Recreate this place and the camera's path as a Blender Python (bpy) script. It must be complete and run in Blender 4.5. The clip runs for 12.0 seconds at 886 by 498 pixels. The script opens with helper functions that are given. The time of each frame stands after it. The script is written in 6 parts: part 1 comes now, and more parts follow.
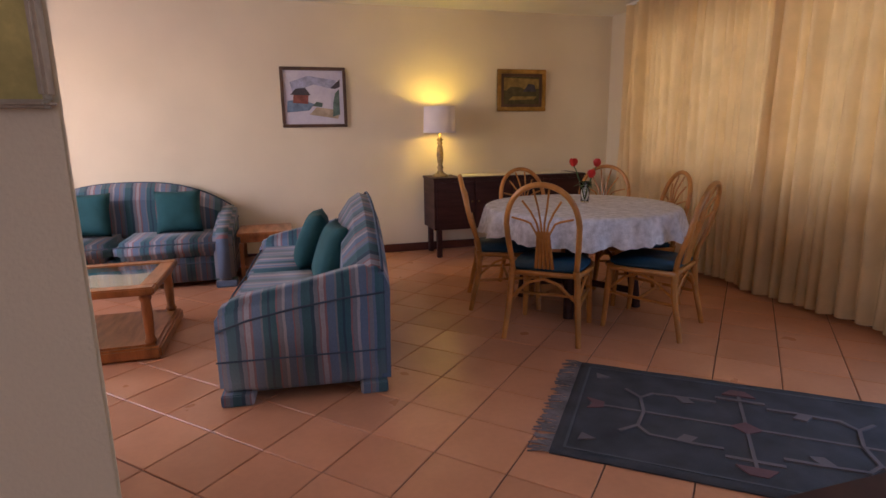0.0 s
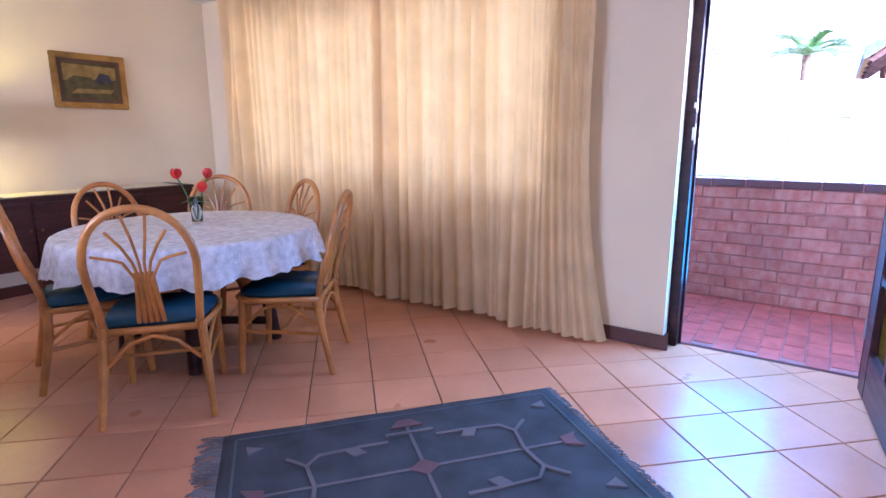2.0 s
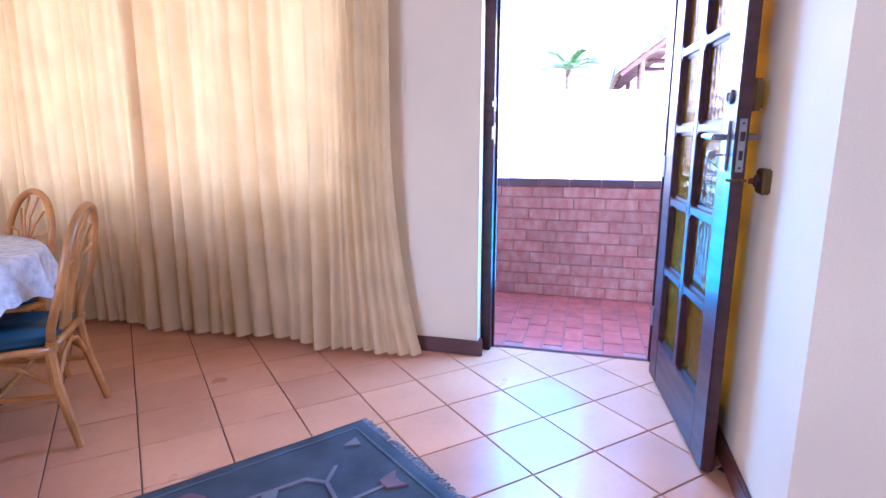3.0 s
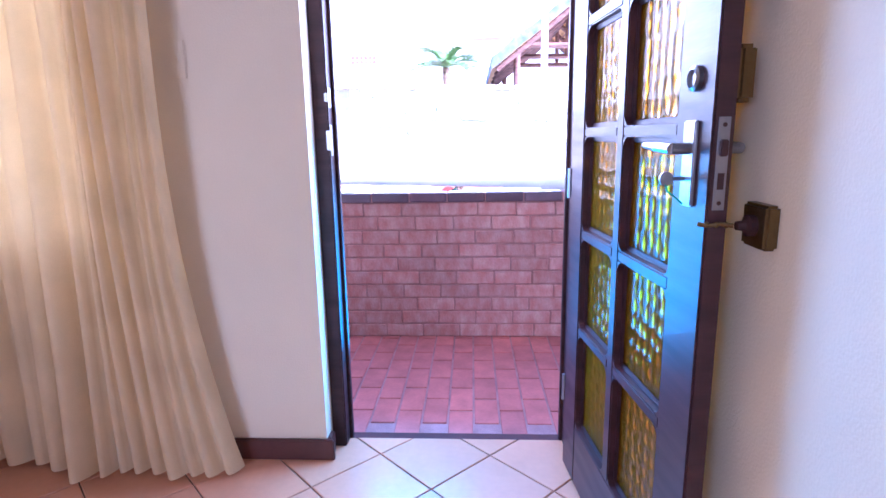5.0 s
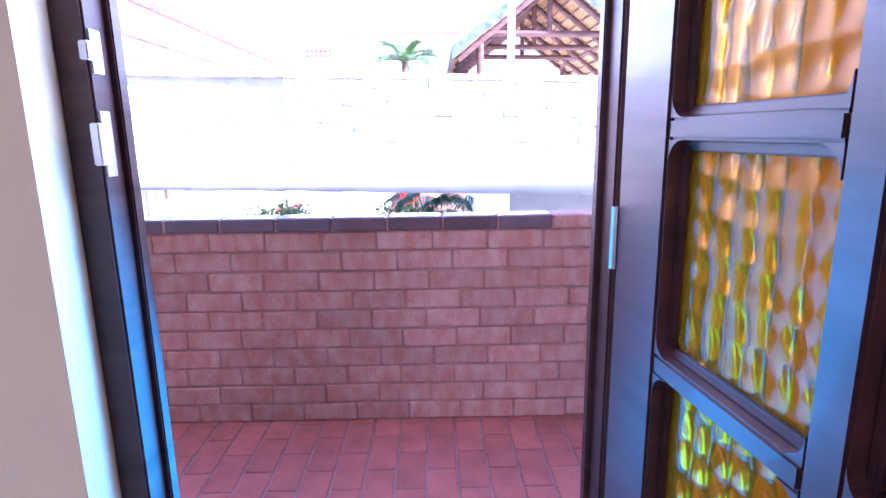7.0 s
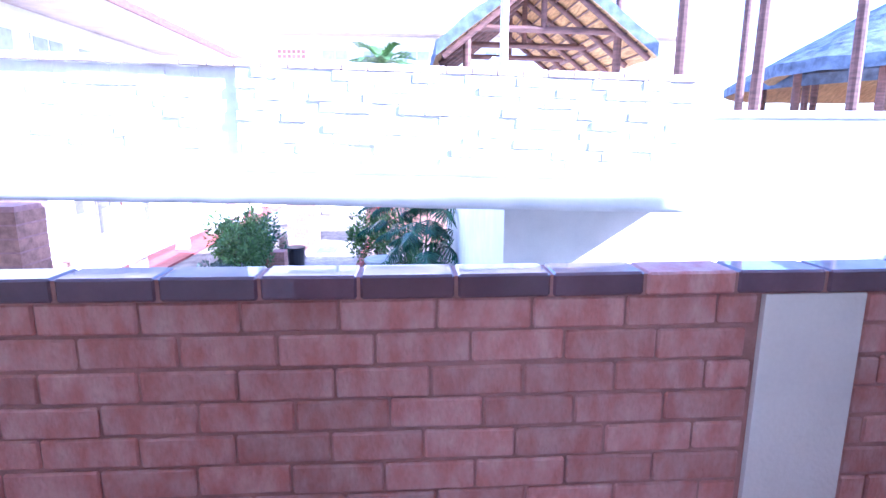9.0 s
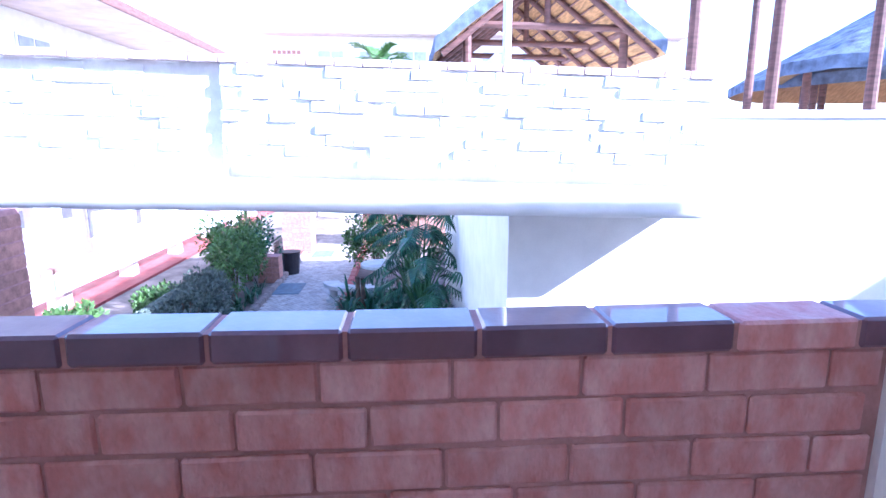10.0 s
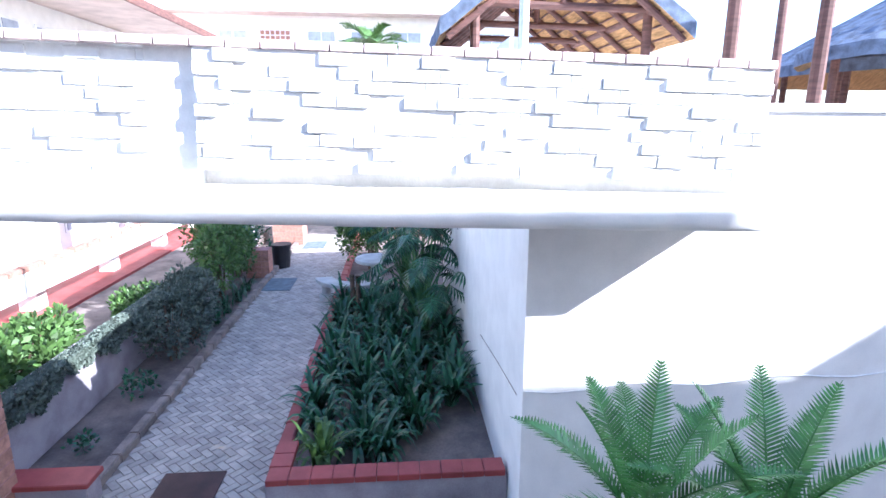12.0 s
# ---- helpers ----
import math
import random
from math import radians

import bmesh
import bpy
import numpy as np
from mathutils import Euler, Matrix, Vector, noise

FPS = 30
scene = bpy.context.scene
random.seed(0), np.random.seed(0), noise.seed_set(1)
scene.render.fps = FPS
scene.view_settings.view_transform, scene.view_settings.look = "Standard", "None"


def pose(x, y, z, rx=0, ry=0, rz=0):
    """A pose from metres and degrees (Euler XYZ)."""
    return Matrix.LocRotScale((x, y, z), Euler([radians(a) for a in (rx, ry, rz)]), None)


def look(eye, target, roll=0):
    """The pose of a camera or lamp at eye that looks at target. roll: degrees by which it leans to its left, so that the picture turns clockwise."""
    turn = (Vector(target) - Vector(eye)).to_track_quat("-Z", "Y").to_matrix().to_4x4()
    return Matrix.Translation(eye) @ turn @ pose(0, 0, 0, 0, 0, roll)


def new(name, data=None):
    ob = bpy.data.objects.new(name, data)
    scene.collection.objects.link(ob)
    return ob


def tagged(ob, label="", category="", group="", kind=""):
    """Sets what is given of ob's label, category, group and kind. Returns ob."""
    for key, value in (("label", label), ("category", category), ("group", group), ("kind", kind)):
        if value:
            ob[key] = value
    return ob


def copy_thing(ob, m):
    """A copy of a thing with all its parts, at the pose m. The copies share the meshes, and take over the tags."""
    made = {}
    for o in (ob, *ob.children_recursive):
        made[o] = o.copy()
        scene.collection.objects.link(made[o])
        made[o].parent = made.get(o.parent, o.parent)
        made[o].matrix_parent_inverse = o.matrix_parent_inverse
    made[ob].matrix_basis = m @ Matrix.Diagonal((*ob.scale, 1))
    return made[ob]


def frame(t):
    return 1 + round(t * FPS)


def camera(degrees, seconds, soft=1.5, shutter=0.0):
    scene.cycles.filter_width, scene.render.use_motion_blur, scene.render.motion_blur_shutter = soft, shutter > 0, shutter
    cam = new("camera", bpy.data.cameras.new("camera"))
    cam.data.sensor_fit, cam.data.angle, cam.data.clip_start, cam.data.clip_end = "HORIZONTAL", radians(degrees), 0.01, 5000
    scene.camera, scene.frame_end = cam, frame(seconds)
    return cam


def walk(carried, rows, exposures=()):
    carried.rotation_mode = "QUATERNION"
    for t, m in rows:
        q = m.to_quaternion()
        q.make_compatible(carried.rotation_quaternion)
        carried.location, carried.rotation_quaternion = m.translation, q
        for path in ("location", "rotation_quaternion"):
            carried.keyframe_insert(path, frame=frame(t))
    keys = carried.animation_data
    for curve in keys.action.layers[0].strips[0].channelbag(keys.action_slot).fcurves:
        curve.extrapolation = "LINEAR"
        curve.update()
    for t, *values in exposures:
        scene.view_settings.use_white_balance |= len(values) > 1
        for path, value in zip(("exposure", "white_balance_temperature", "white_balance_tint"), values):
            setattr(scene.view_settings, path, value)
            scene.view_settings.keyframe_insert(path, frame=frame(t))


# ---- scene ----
cam = camera(77.9, 12.0)
PATH = [
    (0, (0.027, -0.152, 1.224), (0.565, 1.729, 0.81), -0.8),
    (0.5, (0.072, -0.013, 1.235), (0.867, 1.773, 0.816), -0.7),
    (1, (0.143, 0.131, 1.232), (1.199, 1.775, 0.81), -0.7),
    (1.5, (0.231, 0.271, 1.224), (1.555, 1.712, 0.81), -0.3),
    (2, (0.337, 0.386, 1.212), (1.942, 1.509, 0.806), -0.2),
    (2.5, (0.459, 0.49, 1.189), (2.267, 1.243, 0.783), 0.2),
    (3, (0.658, 0.506, 1.183), (2.554, 1.008, 0.79), 0.1),
    (3.5, (0.866, 0.528, 1.177), (2.797, 0.874, 0.789), 0.1),
    (3.7, (0.957, 0.527, 1.186), (2.896, 0.826, 0.797), 0.0),
    (5.5, (1.86, 0.472, 1.222), (3.817, 0.53, 0.818), -1.2),
    (6, (2.132, 0.45, 1.211), (4.09, 0.463, 0.805), -1.2),
    (6.5, (2.385, 0.438, 1.218), (4.342, 0.429, 0.806), -1.1),
    (7, (2.641, 0.446, 1.225), (4.598, 0.419, 0.813), -0.8),
    (9, (3.626, 0.521, 1.204), (5.583, 0.403, 0.813), 0.1),
    (9.5, (3.799, 0.52, 1.218), (5.757, 0.398, 0.829), 0.1),
    (10, (3.988, 0.536, 1.204), (5.946, 0.407, 0.818), 0.0),
    (10.5, (4.17, 0.544, 1.214), (6.127, 0.415, 0.82), -0.1),
    (11, (4.405, 0.552, 1.244), (6.359, 0.41, 0.841), 0.0),
    (11.5, (4.576, 0.632, 1.313), (6.522, 0.478, 0.877), 0.1),
    (12, (4.72, 0.661, 1.327), (6.663, 0.502, 0.882), 0.2),
]
walk(cam, [(t, look(eye, target, roll)) for t, eye, target, roll in PATH],
     exposures=[(0.0, 1.95, 6200, 34), (1.5, 2.95, 4820, 33), (3.0, 3.5, 4600, 33), (5.5, 3.05, 4750, 39), (7.0, 2.9, 4850, 37), (9.0, 2.65, 4600, 28), (10.0, 2.42, 4700, 25), (12.0, 2.03, 5300, 16)])

# ---- light ----
SUN_TRAVEL = Vector((0.45, 0.85, -0.56)).normalized()
world = bpy.data.worlds.new("world")
scene.world = world
world.use_nodes = True
wn = world.node_tree.nodes
sky = wn.new("ShaderNodeTexSky")
sky.sky_type = "NISHITA"
sky.sun_disc = False
sky.sun_elevation = math.asin(-SUN_TRAVEL.z)
sky.sun_rotation = math.atan2(-SUN_TRAVEL.x, -SUN_TRAVEL.y)
world.node_tree.links.new(sky.outputs[0], wn["Background"].inputs[0])
wn["Background"].inputs[1].default_value = 0.15
sun = new("sun", bpy.data.lights.new("sun", "SUN"))
sun.data.energy, sun.data.angle, sun.data.color = 5.0, radians(0.5), (1.0, 0.94, 0.85)
sun.matrix_world = look((0, 0, 20), Vector((0, 0, 20)) + SUN_TRAVEL)


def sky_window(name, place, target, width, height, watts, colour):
    """An area lamp in an opening: daylight of the open sky, or an added tint."""
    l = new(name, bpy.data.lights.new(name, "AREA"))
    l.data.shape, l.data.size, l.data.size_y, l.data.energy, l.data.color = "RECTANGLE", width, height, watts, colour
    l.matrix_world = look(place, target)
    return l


sky_window("daylight_window", (3.68, 3.25, 1.55), (2.6, 3.25, 1.45), 2.9, 1.2, 4.0, (1.0, 0.75, 0.30))
sky_window("daylight_door", (3.72, 0.58, 1.66), (2.7, 0.58, 0.95), 0.82, 0.75, 3.0, (0.84, 0.92, 1.0))
# added cyan lamp: puts the blue glint on the tiles inside the door
sky_window("daylight_door_low", (3.72, 0.74, 0.74), (2.7, 0.78, 0.50), 0.45, 0.8, 2.2, (0.06, 0.55, 1.0))
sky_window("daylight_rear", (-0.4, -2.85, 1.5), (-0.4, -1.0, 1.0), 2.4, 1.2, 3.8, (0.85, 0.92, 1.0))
sky_window("daylight_left", (-3.25, 3.3, 1.5), (-1.0, 3.3, 1.0), 2.2, 1.2, 12.0, (1.0, 0.97, 0.95))

# ---- materials ----
def material(name, colour, rough=0.6, metal=0.0, vary=0.12, scale=6.0, grain=60.0, bump=0.15, second=None, island=0.0,
             stretch=(1, 1, 1), spec=0.5, depth=0.004, coat=0.0, trans=0.0):
    """A painted, wooden, stony or woven surface: two scales of colour change and a fine relief."""
    m = bpy.data.materials.new(name)
    m.use_nodes = True
    n, k = m.node_tree.nodes, m.node_tree.links
    b = n["Principled BSDF"]
    tc, mp = n.new("ShaderNodeNewGeometry"), n.new("ShaderNodeMapping")
    mp.inputs["Scale"].default_value = stretch
    k.new(tc.outputs["Position"], mp.inputs[0])
    big, fine = n.new("ShaderNodeTexNoise"), n.new("ShaderNodeTexNoise")
    big.inputs["Scale"].default_value, big.inputs["Detail"].default_value = scale, 4
    fine.inputs["Scale"].default_value, fine.inputs["Detail"].default_value = grain, 3
    k.new(mp.outputs[0], big.inputs["Vector"])
    k.new(mp.outputs[0], fine.inputs["Vector"])
    a = Vector(colour)
    c = Vector(second) if second else a * (1 - 2.2 * vary)
    mix = n.new("ShaderNodeMix")
    mix.data_type = "RGBA"
    mix.inputs["A"].default_value = (*(a * (1 + vary * 0.4)), 1)
    mix.inputs["B"].default_value = (*c, 1)
    ramp = n.new("ShaderNodeMapRange")
    ramp.inputs["From Min"].default_value, ramp.inputs["From Max"].default_value = 0.35, 0.75
    k.new(big.outputs["Fac"], ramp.inputs["Value"])
    k.new(ramp.outputs[0], mix.inputs["Factor"])
    hsv = n.new("ShaderNodeHueSaturation")
    k.new(mix.outputs["Result"], hsv.inputs["Color"])
    val = n.new("ShaderNodeMapRange")
    val.inputs["To Min"].default_value, val.inputs["To Max"].default_value = 1 - vary, 1 + vary
    k.new(fine.outputs["Fac"], val.inputs["Value"])
    if island:
        oi, add = n.new("ShaderNodeObjectInfo"), n.new("ShaderNodeMath")
        geo = n.new("ShaderNodeNewGeometry")
        both, frac = n.new("ShaderNodeMath"), n.new("ShaderNodeMath")
        k.new(oi.outputs["Random"], both.inputs[0])
        k.new(geo.outputs["Random Per Island"], both.inputs[1])
        frac.operation = "FRACT"
        k.new(both.outputs[0], frac.inputs[0])
        rng = n.new("ShaderNodeMapRange")
        rng.inputs["To Min"].default_value, rng.inputs["To Max"].default_value = 1 - island, 1 + island
        k.new(frac.outputs[0], rng.inputs["Value"])
        add.operation = "MULTIPLY"
        k.new(val.outputs[0], add.inputs[0])
        k.new(rng.outputs[0], add.inputs[1])
        k.new(add.outputs[0], hsv.inputs["Value"])
    else:
        k.new(val.outputs[0], hsv.inputs["Value"])
    k.new(hsv.outputs[0], b.inputs["Base Color"])
    b.inputs["Metallic"].default_value = metal
    b.inputs["Specular IOR Level"].default_value = spec
    b.inputs["Coat Weight"].default_value = coat
    rr = n.new("ShaderNodeMapRange")
    rr.inputs["To Min"].default_value, rr.inputs["To Max"].default_value = max(rough - 0.08, 0.03), min(rough + 0.1, 1)
    k.new(big.outputs["Fac"], rr.inputs["Value"])
    k.new(rr.outputs[0], b.inputs["Roughness"])
    if bump:
        bp = n.new("ShaderNodeBump")
        bp.inputs["Strength"].default_value, bp.inputs["Distance"].default_value = bump, depth
        k.new(fine.outputs["Fac"], bp.inputs["Height"])
        k.new(bp.outputs[0], b.inputs["Normal"])
    if trans:
        tr, ms = n.new("ShaderNodeBsdfTranslucent"), n.new("ShaderNodeMixShader")
        k.new(hsv.outputs[0], tr.inputs["Color"])
        ms.inputs[0].default_value = trans
        k.new(b.outputs[0], ms.inputs[1])
        k.new(tr.outputs[0], ms.inputs[2])
        k.new(ms.outputs[0], n["Material Output"].inputs[0])
    return m


WALL = material("wall_paint", (0.80, 0.69, 0.50), 0.75, vary=0.04, scale=1.5, grain=180, bump=0.25)
CEIL = material("ceiling_paint", (0.82, 0.80, 0.74), 0.85, vary=0.03, scale=2, grain=200)
TILE = material("terracotta_tile", (0.60, 0.285, 0.155), 0.30, vary=0.07, scale=3, grain=40, bump=0.05, island=0.10, second=(0.53, 0.24, 0.125))
GROUT = material("grout", (0.16, 0.10, 0.07), 0.9, vary=0.15)
DARKWOOD = material("dark_stained_wood", (0.05, 0.018, 0.017), 0.48, vary=0.25, scale=3, grain=30, bump=0.08, stretch=(1, 1, 8), spec=0.3)
SKIRT = material("skirting_wood", (0.10, 0.03, 0.022), 0.35, vary=0.2, scale=4, grain=50, bump=0.05)
DOORWOOD = material("varnished_door_wood", (0.052, 0.016, 0.018), 0.42, vary=0.25, scale=3, grain=30, bump=0.05, stretch=(1, 1, 8), spec=0.5, coat=0.08)
CURTAIN = material("curtain_cloth", (0.84, 0.65, 0.36), 0.9, vary=0.06, scale=5, grain=300, bump=0.2, trans=0.34)
BRICK = material("red_brick", (0.45, 0.19, 0.17), 0.85, vary=0.16, scale=15, grain=75, bump=0.9, island=0.12, second=(0.57, 0.37, 0.34), stretch=(1, 1.25, 0.75))
MORTAR = material("mortar", (0.43, 0.23, 0.21), 0.95, vary=0.15, scale=10, grain=120, bump=0.5)
CAPB = material("glazed_cap_brick", (0.15, 0.08, 0.105), 0.42, vary=0.12, scale=9, grain=80, bump=0.12, island=0.25, coat=0.7)
PAVER = material("red_floor_paver", (0.52, 0.155, 0.125), 0.6, vary=0.12, scale=9, grain=70, bump=0.2, island=0.12)
WHITE = material("white_plaster", (0.82, 0.80, 0.76), 0.85, vary=0.05, scale=3, grain=80, bump=0.3)
WBRICK = material("white_painted_brick", (0.83, 0.82, 0.78), 0.8, vary=0.05, scale=12, grain=60, bump=0.4)
GROUND = material("soil", (0.2, 0.16, 0.14), 0.95, vary=0.3, scale=2, grain=30, bump=0.6)


# ---- mesh helpers ----
def cube(bm, x0, y0, z0, x1, y1, z1, bevel=0.0, m=None):
    """Adds a box, its edges rounded by bevel, moved by m."""
    g = bmesh.new()
    bmesh.ops.create_cube(g, size=1)
    for v in g.verts:
        v.co = Vector((x0 if v.co.x < 0 else x1, y0 if v.co.y < 0 else y1, z0 if v.co.z < 0 else z1))
    if bevel:
        bmesh.ops.bevel(g, geom=g.edges[:], offset=bevel, segments=2, affect="EDGES")
    merge(bm, g, m)


def merge(bm, g, m=None):
    if m is not None:
        g.transform(m)
    t = bpy.data.meshes.new("t")
    g.to_mesh(t)
    g.free()
    bm.from_mesh(t)
    bpy.data.meshes.remove(t)


def tube(bm, pts, radii, sides=8, caps=True):
    """Adds a round rod along pts; radii is a number or one for each point."""
    pts = [Vector(p) for p in pts]
    if not hasattr(radii, "__len__"):
        radii = [radii] * len(pts)
    rings, prev = [], None
    for i, p in enumerate(pts):
        d = (pts[min(i + 1, len(pts) - 1)] - pts[max(i - 1, 0)]).normalized()
        if prev is None:
            side = d.orthogonal().normalized()
        else:
            side = (prev - d * prev.dot(d)).normalized()
        prev = side
        up = d.cross(side)
        rings.append([bm.verts.new(p + radii[i] * (side * math.cos(2 * math.pi * j / sides) + up * math.sin(2 * math.pi * j / sides))) for j in range(sides)])
    for a, b in zip(rings, rings[1:]):
        for j in range(sides):
            bm.faces.new((a[j], a[(j + 1) % sides], b[(j + 1) % sides], b[j]))
    if caps:
        bm.faces.new(rings[0][::-1])
        bm.faces.new(rings[-1])


def lathe(bm, profile, sides=24, m=None):
    """Adds a turned shape: profile is (radius, z) from the bottom up."""
    g = bmesh.new()
    rings = [[g.verts.new((r * math.cos(2 * math.pi * j / sides), r * math.sin(2 * math.pi * j / sides), z)) for j in range(sides)] for r, z in profile]
    for a, b in zip(rings, rings[1:]):
        for j in range(sides):
            g.faces.new((a[j], a[(j + 1) % sides], b[(j + 1) % sides], b[j]))
    g.faces.new(rings[0][::-1])
    g.faces.new(rings[-1])
    merge(bm, g, m)


def extrude(bm, outline, z0, z1, m=None, bevel=0.0):
    """Adds a prism over a flat outline of (x, y)."""
    g = bmesh.new()
    a = [g.verts.new((x, y, z0)) for x, y in outline]
    b = [g.verts.new((x, y, z1)) for x, y in outline]
    g.faces.new(a[::-1])
    g.faces.new(b)
    for i in range(len(a)):
        j = (i + 1) % len(a)
        g.faces.new((a[i], a[j], b[j], b[i]))
    bmesh.ops.recalc_face_normals(g, faces=g.faces)
    if bevel:
        bmesh.ops.bevel(g, geom=g.edges[:], offset=bevel, segments=2, affect="EDGES")
    merge(bm, g, m)


def mesh_object(name, bm, mat, smooth=False):
    me = bpy.data.meshes.new(name)
    bmesh.ops.recalc_face_normals(bm, faces=bm.faces)
    bm.to_mesh(me)
    bm.free()
    if smooth:
        for p in me.polygons:
            p.use_smooth = True
    for one in (mat if isinstance(mat, (list, tuple)) else [mat]):
        me.materials.append(one)
    return new(name, me)


def part(name, bm, mat, parent, label="", smooth=False):
    """Links bm as one mesh under a thing or a part."""
    ob = mesh_object(name, bm, mat, smooth)
    ob.parent = parent
    if label:
        tagged(ob, label)
    return ob


def thing(name, m, label, category, group=""):
    """An Empty at a thing's base, which its parts hang from."""
    ob = new(name)
    ob.empty_display_size = 0.1
    ob.matrix_world = m
    return tagged(ob, label, category, group)


def piece(name, me, parent, m):
    """One more object on a shared mesh."""
    ob = new(name, me)
    ob.parent = parent
    ob.matrix_local = m
    return ob


def slab(name, boxes, mat, label="", category="wall", bevel=0.0):
    """A piece of the setting out of boxes."""
    bm = bmesh.new()
    for b in boxes:
        cube(bm, *b, bevel=bevel)
    return tagged(mesh_object(name, bm, mat), label, category, kind="structure")


def smoothed(ob, angle=40):
    """Shades faces smooth across edges under the angle."""
    ob.data.shade_smooth()
    return ob


def stripes(name, axis):
    """Woven upholstery with stripes of several widths across one axis of the piece."""
    m = bpy.data.materials.new(name)
    m.use_nodes = True
    n, k = m.node_tree.nodes, m.node_tree.links
    b = n["Principled BSDF"]
    tc, sep = n.new("ShaderNodeTexCoord"), n.new("ShaderNodeSeparateXYZ")
    k.new(tc.outputs["Object"], sep.inputs[0])
    wob = n.new("ShaderNodeTexNoise")
    wob.inputs["Scale"].default_value = 5
    k.new(tc.outputs["Object"], wob.inputs["Vector"])
    shift = n.new("ShaderNodeMath")
    shift.operation = "MULTIPLY_ADD"
    shift.inputs[1].default_value = 0.02
    k.new(wob.outputs["Fac"], shift.inputs[0])
    k.new(sep.outputs[axis], shift.inputs[2])
    per, fr = n.new("ShaderNodeMath"), n.new("ShaderNodeMath")
    per.operation, fr.operation = "DIVIDE", "FRACT"
    per.inputs[1].default_value = 0.36
    k.new(shift.outputs[0], per.inputs[0])
    k.new(per.outputs[0], fr.inputs[0])
    ramp = n.new("ShaderNodeValToRGB")
    ramp.color_ramp.interpolation = "CONSTANT"
    teal, blue, rose, pale, deep, grey = (0.03, 0.10, 0.125), (0.10, 0.15, 0.23), (0.24, 0.12, 0.13), (0.30, 0.28, 0.30), (0.02, 0.055, 0.085), (0.16, 0.17, 0.20)
    stops = [(0.0, teal), (0.12, deep), (0.17, grey), (0.23, rose), (0.25, pale), (0.31, rose), (0.34, blue), (0.45, grey), (0.48, teal), (0.55, deep), (0.58, teal),
             (0.66, rose), (0.68, grey), (0.74, pale), (0.78, blue), (0.88, rose), (0.90, grey), (0.96, blue)]
    el = ramp.color_ramp.elements
    while len(el) < len(stops):
        el.new(0.5)
    for e, (p, c) in zip(el, stops):
        e.position, e.color = p, (*c, 1)
    k.new(fr.outputs[0], ramp.inputs[0])
    weave = n.new("ShaderNodeTexNoise")
    weave.inputs["Scale"].default_value, weave.inputs["Detail"].default_value = 160, 2
    k.new(tc.outputs["Object"], weave.inputs["Vector"])
    hsv, val = n.new("ShaderNodeHueSaturation"), n.new("ShaderNodeMapRange")
    val.inputs["To Min"].default_value, val.inputs["To Max"].default_value = 0.75, 1.3
    k.new(weave.outputs["Fac"], val.inputs["Value"])
    k.new(val.outputs[0], hsv.inputs["Value"])
    k.new(ramp.outputs[0], hsv.inputs["Color"])
    k.new(hsv.outputs[0], b.inputs["Base Color"])
    b.inputs["Roughness"].default_value = 0.9
    b.inputs["Sheen Weight"].default_value = 0.25
    bp = n.new("ShaderNodeBump")
    bp.inputs["Strength"].default_value, bp.inputs["Distance"].default_value = 0.3, 0.002
    k.new(weave.outputs["Fac"], bp.inputs["Height"])
    k.new(bp.outputs[0], b.inputs["Normal"])
    return m


def amber_glass():
    """Dimpled amber glass: tinted light comes through, the daylight shines back off its bumps."""
    m = bpy.data.materials.new("amber_glass")
    m.use_nodes = True
    n, k = m.node_tree.nodes, m.node_tree.links
    n.remove(n["Principled BSDF"])
    tint = (0.97, 0.60, 0.012, 1)
    tc, mp, vor, bp = n.new("ShaderNodeTexCoord"), n.new("ShaderNodeMapping"), n.new("ShaderNodeTexVoronoi"), n.new("ShaderNodeBump")
    mp.inputs["Scale"].default_value = (1, 1, 0.82)
    vor.feature = "SMOOTH_F1"
    vor.inputs["Scale"].default_value, vor.inputs["Randomness"].default_value, vor.inputs["Smoothness"].default_value = 27, 0.3, 0.25
    k.new(tc.outputs["Object"], mp.inputs[0])
    k.new(mp.outputs[0], vor.inputs["Vector"])
    bp.inputs["Strength"].default_value, bp.inputs["Distance"].default_value = 1.0, 0.0055
    k.new(vor.outputs["Distance"], bp.inputs["Height"])
    grain, lit, clear, gloss = n.new("ShaderNodeBsdfDiffuse"), n.new("ShaderNodeBsdfTranslucent"), n.new("ShaderNodeBsdfTransparent"), n.new("ShaderNodeBsdfGlossy")
    for one in (grain, lit):
        one.inputs["Color"].default_value = (0.80, 0.44, 0.006, 1)
    clear.inputs[0].default_value = tint
    gloss.inputs["Roughness"].default_value = 0.12
    body_mix = n.new("ShaderNodeMixShader")
    body_mix.inputs[0].default_value = 0.65
    k.new(grain.outputs[0], body_mix.inputs[1])
    k.new(lit.outputs[0], body_mix.inputs[2])
    fr, through_mix, surface = n.new("ShaderNodeFresnel"), n.new("ShaderNodeMixShader"), n.new("ShaderNodeMixShader")
    fr.inputs["IOR"].default_value = 1.2
    for one in (grain, lit, gloss, fr):
        k.new(bp.outputs[0], one.inputs["Normal"])
    through_mix.inputs[0].default_value = 0.72
    k.new(body_mix.outputs[0], through_mix.inputs[1])
    k.new(clear.outputs[0], through_mix.inputs[2])
    k.new(fr.outputs[0], surface.inputs[0])
    k.new(through_mix.outputs[0], surface.inputs[1])
    k.new(gloss.outputs[0], surface.inputs[2])
    k.new(surface.outputs[0], n["Material Output"].inputs[0])
    return m


